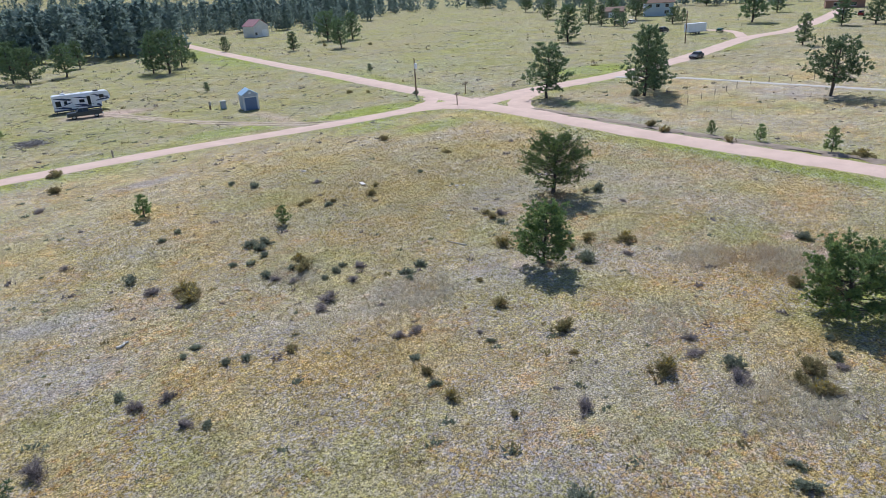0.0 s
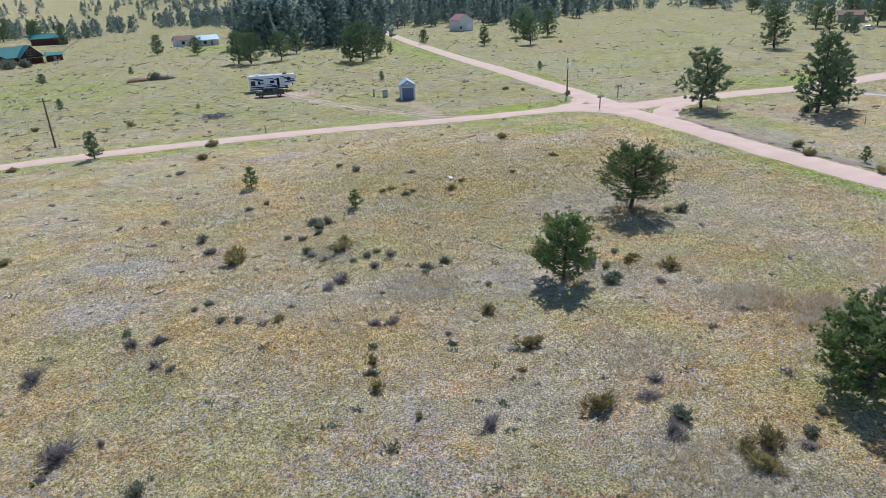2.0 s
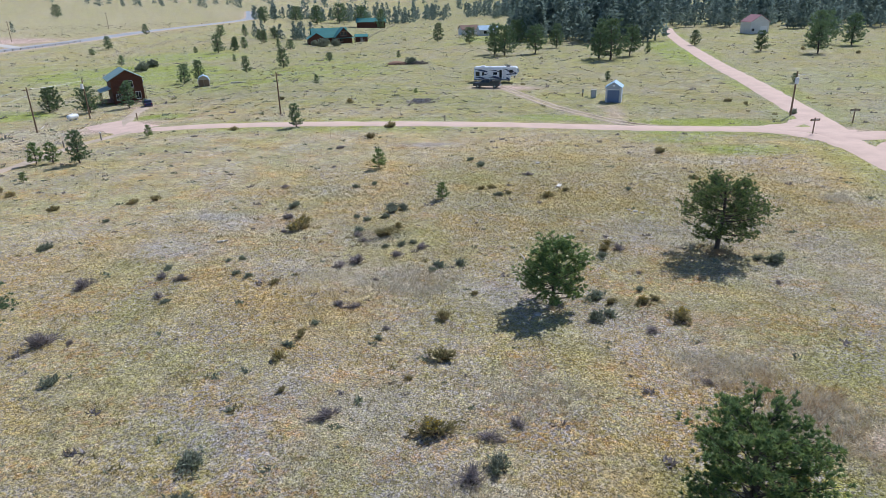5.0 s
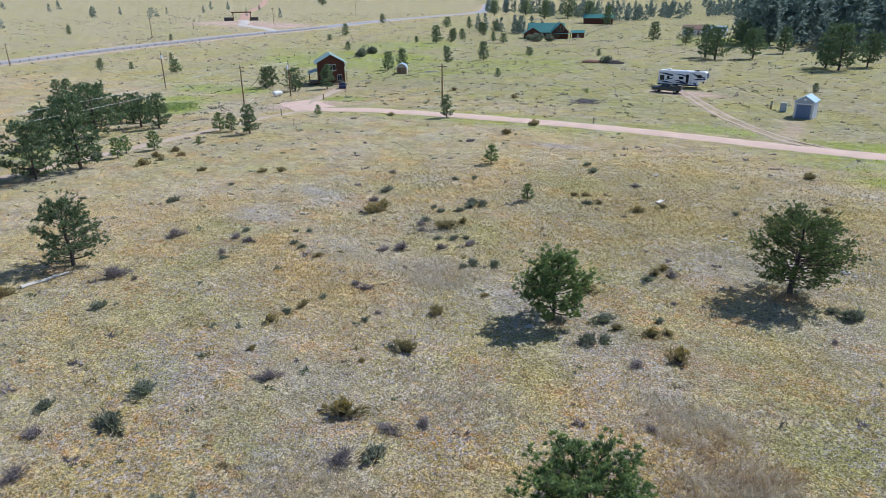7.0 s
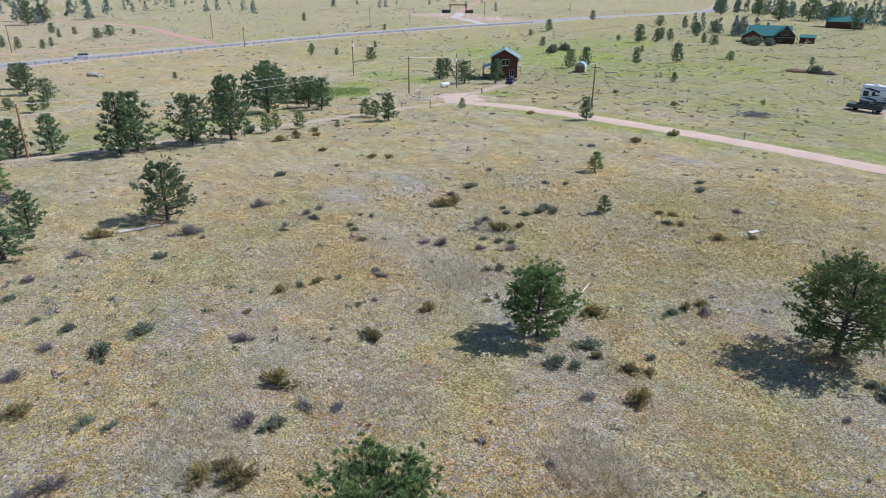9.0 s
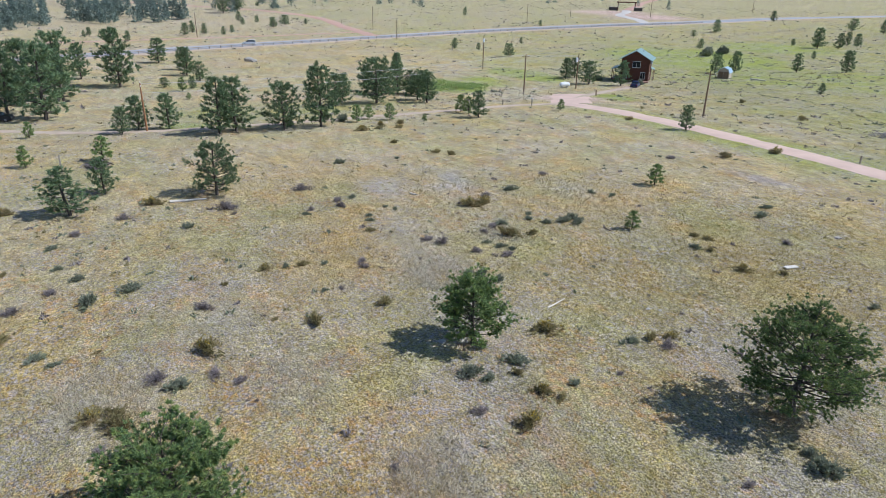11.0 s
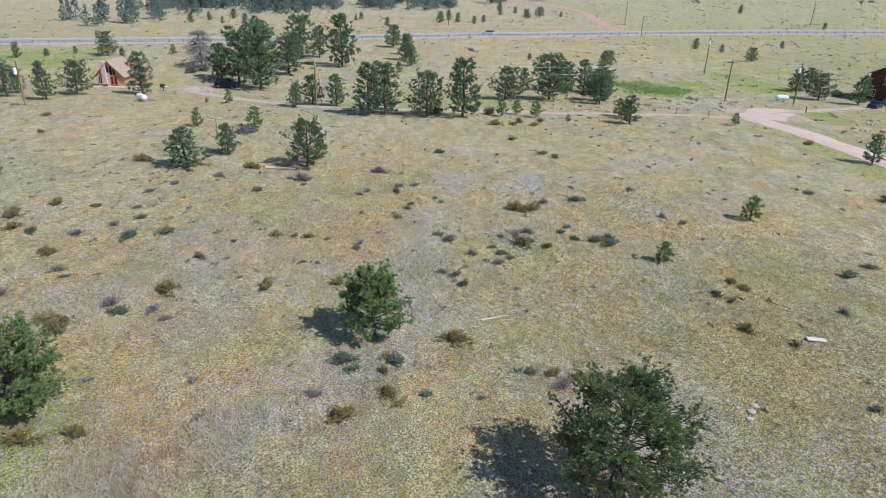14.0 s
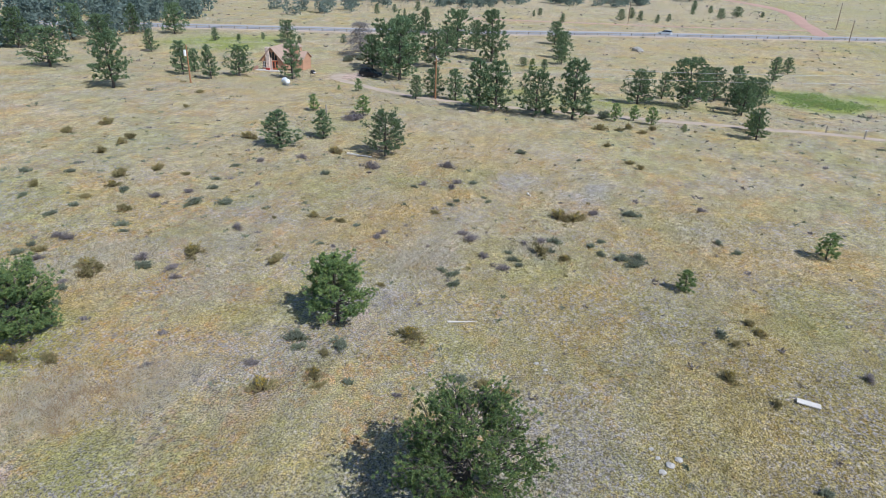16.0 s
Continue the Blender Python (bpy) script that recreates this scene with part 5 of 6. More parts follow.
# brown two-storey cabin
th = thing("cabin", -66.0, 131.3, 42, "dark brown two-storey log cabin with green metal roof", "house")
gable_house(th, 8.4, 9.0, 5.6, 7.5, m_logwall, m_greenroof, 0.85)
log_courses(th, -4.2, 4.2, 0, 0.1, 5.5, m_logwall)
log_courses(th, 0, 9, 4.2, 0.1, 5.5, m_logwall, "x", 1)
window(th, -0.7, 1.5, 3.6, 5.0, -0.11, m_whitewall)
window(th, 1.9, 3.2, 0.9, 2.4, -0.11, m_whitewall)
window(th, -3.3, -2.2, 0.9, 2.2, -0.11, m_whitewall)
window(th, 2.0, 3.2, 1.0, 2.2, 4.31, m_whitewall, "x", 1)
window(th, 5.5, 7.0, 3.6, 4.8, 4.31, m_whitewall, "x", 1)
part("porch_deck", box(B(), -7.0, -4.25, 1.0, 8.0, 0.3, 0.5), m_deck, th)
part("porch_roof", prism(B(), [(-7.3, 2.7), (-4.3, 3.4), (-4.3, 3.52), (-7.3, 2.82)], 0.6, 8.4), m_greenroof, th)
for yy in (1.2, 4.5, 7.8):
    part("porch_post", box(B(), -7.0, -6.85, yy - 0.08, yy + 0.08, 0.0, 2.8), m_logwall, th)
part("front_deck", box(B(), 0.5, 4.6, -2.2, -0.15, 0.2, 0.4), m_deck, th)
part("awning", prism(B(), [(4.3, 3.1), (5.4, 2.75), (5.4, 2.86), (4.3, 3.21)], 4.6, 8.2), m_greenroof, th, "small green side awning")
for yy in (4.8, 8.0):
    part("awning_post", box(B(), 5.2, 5.32, yy - 0.06, yy + 0.06, -0.3, 2.8), m_deck, th)
for k in range(3):
    part("step", box(B(), 2.4, 4.2, -2.55 - 0.3 * k, -2.25 - 0.3 * k, -0.3, 0.27 - 0.14 * k), m_deck, th)
part("vent_pipe", rod(B(), (1.5, 5, 6.4), (1.5, 5, 7.6), 0.12), m_galv, th, "steel vent pipe")
th.scale = (0.8, 0.85, 0.98)
part("satellite_dish", rod(B(), (4.5, 2.5, 4.6), (4.75, 2.3, 4.7), 0.35, 0.3, 12), m_galv, th, "grey satellite dish")

# honey-coloured log house with a stone chimney
th = thing("log_house", -61.8, -24.4, 92, "honey log house with glazed gable and stone chimney", "house")
gable_house(th, 6.4, 9.0, 2.9, 5.9, m_orangelog, m_tanroof, 0.8)
log_courses(th, -3.2, -1.3, 0, 0.1, 2.8, m_orangelog)
gable_house(th, 4.4, 5.5, 2.6, 4.2, m_orangelog, m_tanroof, 0.4, 4.9, 5.5, 0, True)
part("dormer_wall", box(B(), 2.4, 5.2, 6.8, 9.2, 3.0, 5.5), m_orangelog, th)
part("dormer_roof", prism(B(), [(2.1, 5.4), (5.5, 5.4), (3.8, 6.3)], 6.4, 9.6), m_tanroof, th)
for k, (x0, x1, zt) in enumerate(((0.05, 0.75, 4.7), (0.9, 1.5, 4.1), (-0.7, -0.1, 4.9))):
    part("window", prism(B(), [(x0, 2.75), (x1, 2.75), (x1, zt - 0.3 * k), (x0, zt)], -0.06, 0.02), m_glass, th, "tall gable window")
for x0 in (0.0, 0.95):
    dr = part("door", box(B(), x0, x0 + 0.85, -0.07, 0.0, 0.3, 2.5), m_doorred, th, "orange-red glazed door")
    part("pane", box(B(), x0 + 0.2, x0 + 0.65, -0.085, -0.07, 0.7, 2.3), m_glass, dr)
window(th, -2.9, -2.1, 0.9, 2.2, -0.12, m_whitewall)
part("stone_front", box(B(), -2.0, -0.12, -0.09, 0.0, -0.2, 3.3), m_stone, th, "pale stone front")
chim = part("chimney", box(B(), -1.9, -0.75, -0.5, 0.5, -0.3, 5.9), m_stone, th, "pink stone chimney")
r = np.random.default_rng(4)
stone = None
for iz in range(17):
    for ix in range(4):
        bm = box(B(), -0.13, 0.13, -0.05, 0.05, -0.15, 0.15, 0.035) if stone is None else None
        if stone is None:
            ob = part("stone", bm, m_stone, chim)
            stone = ob.data
        else:
            ob = new("stone", stone)
            ob.parent = chim
        ob.location = (-1.74 + ix * 0.28 + (0.06 if iz % 2 else -0.02), -0.51, 0.1 + iz * 0.34)
        ob.rotation_euler = (0, r.uniform(-0.12, 0.12), 0)
part("terrace", box(B(), -4.8, 3.4, -2.0, 0.0, -0.5, 0.25), m_concrete, th, "pale pinkish terrace slabs")
for st in range(3):
    part("step", box(B(), 0.0, 2.0, -3.35 - 0.32 * st, -3.0 - 0.32 * st, -0.5, 0.15 - 0.17 * (st + 0.0) - 0.05), m_concrete, th)
part("bench", box(B(), -1.6, -0.5, -1.2, -0.65, 0.25, 0.8, 0.05), surface("red_bench_paint", (0.4, 0.06, 0.05), (0.3, 0.05, 0.05), 2.0, 0.6), th, "red bench")
part("railing", box(B(), -4.8, -4.7, -3.0, 0.0, 0.25, 1.1), m_deck, th)
th.scale = (0.73, 0.73, 0.82)

# green-roofed ranch house, its outbuilding and barn
th = thing("ranch_house", -82, 322, 28, "brown ranch house with teal metal roofs", "house")
gable_house(th, 17, 9, 3.2, 7.0, m_logwall, m_tealroof, 0.7, 0, 0, 0, True)
gable_house(th, 8, 7, 3.4, 7.4, m_logwall, m_tealroof, 0.7, 6.0, -5.0)
gable_house(th, 8, 6, 2.8, 5.2, m_logwall, m_tealroof, 0.6, -7.5, -4.0)
window(th, 4.4, 7.4, 3.6, 5.6, -5.0, m_orangelog)
window(th, 3.6, 5.2, 0.9, 2.4, -5.0, m_orangelog)
window(th, -2.5, -0.5, 1.0, 2.4, 0.0, m_orangelog)
part("porch_roof", prism(B(), [(2.5, 2.5), (11, 2.5), (11, 2.65), (2.5, 2.65)], -8.0, -5.2), m_tealroof, th)
for px in (2.8, 6.5, 10.7):
    part("porch_post", box(B(), px - 0.1, px + 0.1, -7.9, -7.7, -0.3, 2.5), m_logwall, th)
th = thing("outbuilding", -67, 326, 20, "small brown outbuilding with teal roof", "shed")
gable_house(th, 6, 4.5, 2.6, 3.6, m_logwall, m_tealroof, 0.4, 0, 0, 0, True)
part("door", box(B(), -0.6, 0.5, -0.06, 0.0, 0, 2.1), m_greywood, th)
th = thing("barn", -102, 470, 12, "long brown barn with teal metal roof", "barn")
gable_house(th, 20, 9, 4.2, 6.6, m_logwall, m_tealroof, 0.6, 0, 0, 0, True)
part("barn_door", box(B(), -2.0, 2.0, -0.08, 0, 0, 3.4), m_logwall, th)

# white garage with red roof by the woods
th = thing("garage", 116.5, 307, 17, "white metal garage with red roof below pines", "garage")
gable_house(th, 8.4, 8, 5.0, 7.6, m_whitewall, m_pinkroof, 0.3)
part("vehicle_door", box(B(), 0.3, 3.4, -0.06, 0.0, 0.0, 3.2), m_white, th)
window(th, -3.6, -2.5, 1.2, 2.2, 0.0, m_whitewall)

# blue shed with roll-up door, utility box and stump beside it
th = thing("storage_shed", 42.0, 121.6, -9, "slate blue storage shed with roll-up door", "shed")
gable_house(th, 2.9, 3.8, 2.75, 3.65, m_shedwall, m_shedroof, 0.15)
dr = part("roll_door", box(B(), -1.05, 1.05, -0.06, 0.0, 0.05, 2.3), m_sheddoor, th, "blue-grey roll-up door")
slat = None
for i in range(8):
    if slat is None:
        ob = part("slat", box(B(), -1.04, 1.04, -0.075, -0.06, -0.11, 0.11, 0.006), m_sheddoor, dr)
        slat = ob.data
    else:
        ob = new("slat", slat)
        ob.parent = dr
    ob.location = (0, 0, 0.2 + i * 0.275)
for sx in (-1.3, 1.3):
    part("corner_trim", box(B(), sx - 0.12, sx + 0.12, -0.035, 0.0, 0.0, 2.7), m_whitewall, th, "white corner board")
part("header_trim", box(B(), -1.18, 1.18, -0.07, 0.0, 2.32, 2.48), m_whitewall, th, "white header board")
part("gable_vent", box(B(), -0.2, 0.2, -0.05, 0.0, 3.0, 3.25), m_white, th)
th = thing("utility_cabinet", 38.7, 128.0, -9, "pale green utility cabinet standing behind the shed", "utility box")
th.scale = (0.68, 0.68, 0.85)
part("body", box(B(), -0.75, 0.75, -0.55, 0.55, 0, 1.75, 0.05), surface("pale_green_enamel", (0.33, 0.42, 0.38), (0.28, 0.36, 0.33), 1.0, 0.5), th)
part("lid", box(B(), -0.8, 0.8, -0.6, 0.6, 1.75, 1.85, 0.03), m_galv, th)
part("door_panel", box(B(), -0.6, 0.6, -0.575, -0.55, 0.2, 1.6), m_shedwall, th)
th = thing("meter_post", 36.6, 129.5, 0, "brown wooden post with meter box", "post")
part("post", box(B(), -0.14, 0.14, -0.14, 0.14, -0.2, 1.5, 0.02), m_pole, th)
part("meter_box", box(B(), -0.2, 0.2, -0.3, -0.14, 0.8, 1.35, 0.02), m_galv, th)

# little barn-shaped shed beyond the cabin
th = thing("garden_shed", -61.5, 157.2, 28, "small grey barn-roofed garden shed", "shed")
th.scale = (0.85, 0.85, 0.92)
o = [(-1.7, -0.2), (1.7, -0.2), (1.7, 1.6), (1.2, 2.5), (0, 3.0), (-1.2, 2.5), (-1.7, 1.6)]
part("wall", prism(B(), o, 0, 3.6), surface("tan_shed_siding", (0.52, 0.44, 0.36), (0.45, 0.37, 0.3), 1.0, 0.8), th)
for q in (((1.75, 1.55), (1.25, 2.5), (1.3, 2.6), (1.85, 1.6)), ((1.25, 2.52), (0, 3.02), (0, 3.14), (1.3, 2.62)), ((-1.75, 1.55), (-1.25, 2.5), (-1.3, 2.6), (-1.85, 1.6)), ((-1.25, 2.52), (0, 3.02), (0, 3.14), (-1.3, 2.62))):
    part("roof", prism(B(), q, -0.2, 3.8), m_shedroof, th)
for sx in (-0.75, 0.75):
    part("door", box(B(), sx - 0.7, sx + 0.7, -0.06, 0, 0.05, 1.9), m_pole, th, "brown double door")

# far houses by the eastern road
th = thing("blue_house", 252, 190, -48, "pale blue two-storey house with brown roof", "house")
gable_house(th, 12, 9, 5.6, 7.8, m_bluewall, m_brownroof, 0.6, 0, 0, 0, True)
for x0 in (-4.5, -1.2, 2.6):
    window(th, x0, x0 + 1.4, 3.6, 4.9, 0.0, m_whitewall)
window(th, 2.4, 4.2, 0.9, 2.2, 0.0, m_whitewall)
part("deck", box(B(), -8.6, -6.2, 0.5, 7.0, 2.5, 2.7), m_deck, th)
part("stair", prism(B(), [(-10.5, 0), (-10.3, 0), (-8.5, 2.6), (-8.7, 2.6)], 1.0, 2.2), m_deck, th)
for yy in (0.7, 6.8):
    part("deck_post", box(B(), -8.5, -8.3, yy - 0.1, yy + 0.1, -0.2, 2.5), m_deck, th)
th = thing("side_garage", 240, 205, -45, "low grey garage with brown roof", "garage")
gable_house(th, 9, 8, 2.8, 4.3, m_greywood, m_brownroof, 0.4, 0, 0, 0, True)
part("vehicle_door", box(B(), -2.0, 1.6, -0.06, 0, 0, 2.3), m_white, th)
th = thing("far_house", 300, 135, -60, "low tan house among pines", "house")
gable_house(th, 14, 8, 3.0, 5.0, m_deck, m_brownroof, 0.5, 0, 0, 0, True)
window(th, -4, -2, 1, 2.2, 0.0, m_whitewall)
window(th, 2, 4, 1, 2.2, 0.0, m_whitewall)
for (x, y, rz, roofm, lb) in ((36, 560, 10, m_brownroof, "far house half hidden by woods"), (-12, 330, 25, m_brownroof, "small house with brown roof behind pines"), (-2, 322, 20, m_shedroof, "small blue-roofed house behind pines"), (215, 430, 0, m_brownroof, "far house under trees")):
    th = thing("far_house", x, y, rz, lb, "house")
    gable_house(th, 9, 6, 2.7, 4.4, m_whitewall, roofm, 0.4, 0, 0, 0, True)
    window(th, -2.5, -1.2, 1, 2.1, 0.0, m_trim)
    part("door", box(B(), 0.8, 1.7, -0.06, 0, 0, 2.05), m_deck, th)

# ranch gate on the far slope
th = thing("ranch_gate", -303, 331, 45, "dark timber ranch gateway with stone wing walls", "gate")
for sx in (-9, 9):
    part("gate_post", box(B(), sx - 0.45, sx + 0.45, -0.45, 0.45, -0.3, 7.2, 0.05), m_logwall, th)
part("cross_beam", box(B(), -10.5, 10.5, -0.5, 0.5, 7.2, 8.2, 0.05), m_logwall, th)
for sx in (-14, 12.5):
    wing = part("wing_wall", box(B(), sx - 4.5, sx + 4.5, -0.8, 0.8, -0.5, 3.0, 0.1), surface("dark_stone_wall", (0.13, 0.115, 0.105), (0.09, 0.08, 0.075), 0.6, 0.9), th, "dark stone wing wall")
    part("coping", box(B(), sx - 4.7, sx + 4.7, -0.95, 0.95, 3.0, 3.3, 0.05), m_concrete, wing)
th.scale = (0.62, 0.62, 0.7)


# ---- poles, lines, rails and small fixtures ----
def pole(x, y, h, mat=None, arm=True, can=False, lamp=False, rz=0, lean=0.0, label="weathered wooden utility pole with crossarm"):
    th = thing("utility_pole", x, y, rz, label, "utility pole", "utility poles")
    part("shaft", rod(B(), (0, 0, -0.5), (lean, 0, h), 0.16, 0.10, 10), mat or m_pole, th)
    if arm:
        part("crossarm", box(B(), lean - 0.9, lean + 0.9, -0.06, 0.06, h - 0.55, h - 0.42, 0.01), m_pole, th)
        for sx in (-0.8, 0.0, 0.8):
            part("insulator", rod(B(), (lean + sx, 0, h - 0.42 if sx else h), (lean + sx, 0, h - 0.2 if sx else h + 0.2), 0.06, 0.04, 8), m_white, th, "white insulator")
    if can:
        part("transformer", rod(B(), (lean * 0.8, -0.38, h - 1.9), (lean * 0.8, -0.38, h - 0.95), 0.27, n=12), m_white, th, "pale transformer can")
    if lamp:
        part("lamp_arm", rod(B(), (lean, 0, h - 0.7), (lean + 0.9, 0, h - 0.5), 0.03), m_galv, th)
        part("lamp_head", box(B(), lean + 0.75, lean + 1.15, -0.12, 0.12, h - 0.62, h - 0.5, 0.03), m_galv, th)
    return th


pole(-60.6, 95.6, 8.0, rz=70)
pole(-60.0, 109.2, 7.8, can=True, arm=False, label="wooden utility pole with white transformer can")
pole(-17.2, 103.5, 7.4, lamp=True, rz=20, label="wooden utility pole with lamp near the road")
pole(68.6, 105.6, 6.9, can=True, arm=False, lamp=True, label="wooden utility pole at the crossing")
pole(-100, 107.3, 9.1, can=True, arm=False, rz=60, label="tall wooden pole with hanging transformer")
pole(-40.4, 18.3, 6.9, m_redpole, arm=True, rz=0, label="reddish wooden utility pole by the drive")
pole(-35.3, -25.8, 6.6, m_redpole, can=True, arm=False, label="reddish pole with white transformer")
pole(-194, 120, 7.3)
pole(-238.5, 126.2, 10.0)
pole(-241.4, 212.6, 9.4)
pole(-241.7, 296.4, 9.9)
pole(-265.6, 407.6, 10.3)
pole(-218.5, 46.2, 9.0)
pole(163.5, 113.9, 8.5, rz=30)


def wire(a, za, b, zb, sag):
    p, q = np.array([*a, float(terrain(*a)) + za]), np.array([*b, float(terrain(*b)) + zb])
    s = np.linspace(0, 1, 24)[:, None]
    path = p + (q - p) * s - np.array([0, 0, 1.0]) * sag * 4 * s * (1 - s)
    v, f = tube(path, np.full(24, 0.017), 4)
    tagged(arrays("power_line", v, f, m_wire), "pale overhead wire slung between utility poles", "power line", "overhead wires")


for dz in (0.0, -1.3):
    wire((-60.6, 95.6), 7.9 + dz, (-40.4, 18.3), 6.8 + dz, 0.9)
wire((-60.6, 95.6), 7.7, (-60.0, 109.2), 7.4, 0.2)

# rail beside the highway: posts and one long rail, on the meadow side
q = shifted(HIGHWAY, -5.6)
run = np.concatenate([[0], np.cumsum(np.linalg.norm(np.diff(q, axis=0), axis=1))])
s0, s1 = np.interp(-150, q[:, 1], run), np.interp(300, q[:, 1], run)
rail = thing("guard_rail", float(np.interp(s0, run, q[:, 0])), float(np.interp(s0, run, q[:, 1])), 0, "low grey timber guard rail along the highway", "guard rail")
base = np.array(rail.matrix_world.translation)
spots = np.arange(s0, s1, 4.0)
px, py = np.interp(spots, run, q[:, 0]), np.interp(spots, run, q[:, 1])
pz = terrain(px, py)
post = None
for x, y, z in zip(px, py, pz):
    if post is None:
        ob = part("post", box(B(), -0.14, 0.14, -0.14, 0.14, -0.3, 0.95, 0.02), m_greywood, rail)
        post = ob.data
    else:
        ob = new("post", post)
        ob.parent = rail
    ob.location = (x - base[0], y - base[1], z - base[2])
v, f = tube(np.column_stack([px - base[0], py - base[1], pz - base[2] + 0.72]), np.full(len(px), 0.075), 4)
arrays("rail", v, f, m_greywood, rail)
v, f = tube(np.column_stack([px - base[0], py - base[1], pz - base[2] + 0.36]), np.full(len(px), 0.06), 4)
arrays("rail", v, f, m_greywood, rail)


def fence(name, course, gap, h, mat, rails, label):
    """Posts and rails along a course."""
    th = thing(name, course[0][0], course[0][1], 0, label, "fence")
    o = np.array(th.matrix_world.translation)
    p = smooth_line(course, gap)
    z = terrain(p[:, 0], p[:, 1])
    me = None
    for (x, y), zz in zip(p, z):
        if me is None:
            ob = part("post", rod(B(), (0, 0, -0.3), (0, 0, h), 0.07, 0.06, 6), mat, th)
            me = ob.data
        else:
            ob = new("post", me)
            ob.parent = th
        ob.location = (x - o[0], y - o[1], zz - o[2])
    for k in range(rails):
        v, f = tube(np.column_stack([p[:, 0] - o[0], p[:, 1] - o[1], z - o[2] + h * (0.9 - 0.4 * k)]), np.full(len(p), 0.05 if mat is m_greywood else 0.012), 4)
        arrays("rail" if mat is m_greywood else "strand", v, f, mat if mat is m_greywood else m_galv, th)


fence("rail_fence", [(-60, 292), (-66, 330), (-78, 392), (-92, 500)], 3.5, 1.2, m_greywood, 2, "pale split-rail fence beside the ranch lane")
fence("wire_fence", [(91, 62), (103, 63), (112, 64), (122, 58)], 3.5, 1.0, m_greywood, 0, "thin grey post fence in the eastern field")
fence("rail_fence", [(-150, 240), (-160, 285), (-165, 330)], 4, 1.2, m_greywood, 2, "low rail fence below the highway")


def propane(x, y, rz):
    th = thing("propane_tank", x, y, rz, "white capsule propane tank on low feet", "propane tank")
    bm = B()
    bmesh.ops.create_uvsphere(bm, u_segments=16, v_segments=12, radius=0.5)
    for v in bm.verts:
        v.co = Vector((v.co.z + (0.75 if v.co.z > 0 else -0.75), v.co.x, v.co.y + 0.75))
    part("tank", bm, m_white, th)
    part("dome", rod(B(), (0, 0, 1.2), (0, 0, 1.38), 0.17, 0.15, 12), m_white, th)
    for sx in (-0.6, 0.6):
        part("foot", box(B(), sx - 0.12, sx + 0.12, -0.35, 0.35, -0.1, 0.35), m_concrete, th)


def grill(x, y, rz):
    th = thing("barbecue_grill", x, y, rz, "black kettle barbecue with a pale side shelf", "barbecue")
    part("fire_box", box(B(), -0.45, 0.45, -0.3, 0.3, 0.7, 1.0, 0.05), m_trim, th)
    part("lid", prism(B(), [(-0.43, 1.0), (0.43, 1.0), (0.36, 1.22), (0.2, 1.32), (-0.2, 1.32), (-0.36, 1.22)], -0.28, 0.28), m_trim, th)
    part("side_shelf", box(B(), 0.46, 0.95, -0.25, 0.25, 0.9, 0.95, 0.01), m_white, th, "pale side shelf")
    for sx in (-0.4, 0.4):
        for sy in (-0.25, 0.25):
            part("leg", box(B(), sx - 0.03, sx + 0.03, sy - 0.03, sy + 0.03, -0.05, 0.72), m_trim, th)


grill(-57.5, -12.9, 60)
propane(-63.2, 108.4, 75)
propane(-42.4, -10.8, 50)


def street_sign(x, y, rz, label):
    th = thing("street_sign", x, y, rz, label, "street sign")
    part("post", box(B(), -0.06, 0.06, -0.06, 0.06, -0.3, 2.3), m_pole, th)
    bd = part("sign_board", box(B(), -0.75, 0.75, -0.09, -0.06, 1.85, 2.15, 0.01), m_pole, th, "dark brown name board")
    for x0, x1 in ((-0.6, -0.1), (0.0, 0.55)):
        part("lettering_bar", box(B(), x0, x1, -0.095, -0.09, 1.95, 2.05), m_line, bd, "pale bar")


street_sign(66.9, 90.4, 20, "brown wooden street sign at the crossing")
street_sign(75.2, 98.8, 10, "small wooden sign across the junction")


def stake(x, y, h, label, mat=None, cap=True):
    th = thing("marker_post", x, y, 0, label, "post")
    part("post", box(B(), -0.09, 0.09, -0.09, 0.09, -0.2, h, 0.015), mat or m_greywood, th)
    if cap:
        part("cap", box(B(), -0.12, 0.12, -0.12, 0.12, h, h + 0.12, 0.02), m_white, th)


stake(-38.3, 83.0, 1.2, "grey post with white cap beside the drive")
stake(-41.6, 78.8, 1.0, "short grey post beside the drive", cap=False)
stake(-45.8, 103.6, 1.2, "brown post where the cabin drive turns", m_pole, False)
stake(13.5, 98.4, 1.0, "thin marker post on the road verge", cap=False)
stake(-18.5, 8.5, 2.0, "leaning grey dead snag in the grass", cap=False)
stake(-148, 122, 1.4, "white capped marker below the highway")
stake(-263, 256, 3.0, "dark information board on a post", m_trim, False)
stake(-270, 121, 2.2, "dark mailbox board beside the red road", m_trim, False)


# ---- ground clutter ----
def rock(x, y, r0, seed, mat, label, flat=0.6):
    rr = np.random.default_rng(seed)
    bm = B()
    bmesh.ops.create_icosphere(bm, subdivisions=2, radius=r0)
    for v in bm.verts:
        v.co *= rr.uniform(0.8, 1.2)
        v.co.z = v.co.z * flat + r0 * 0.2
    ob = part("rock", bm, mat)
    ob.matrix_world = pose(x, y, float(terrain(x, y)), 0, 0, rr.uniform(0, 360))
    tagged(ob, label, "rock", "loose rocks")


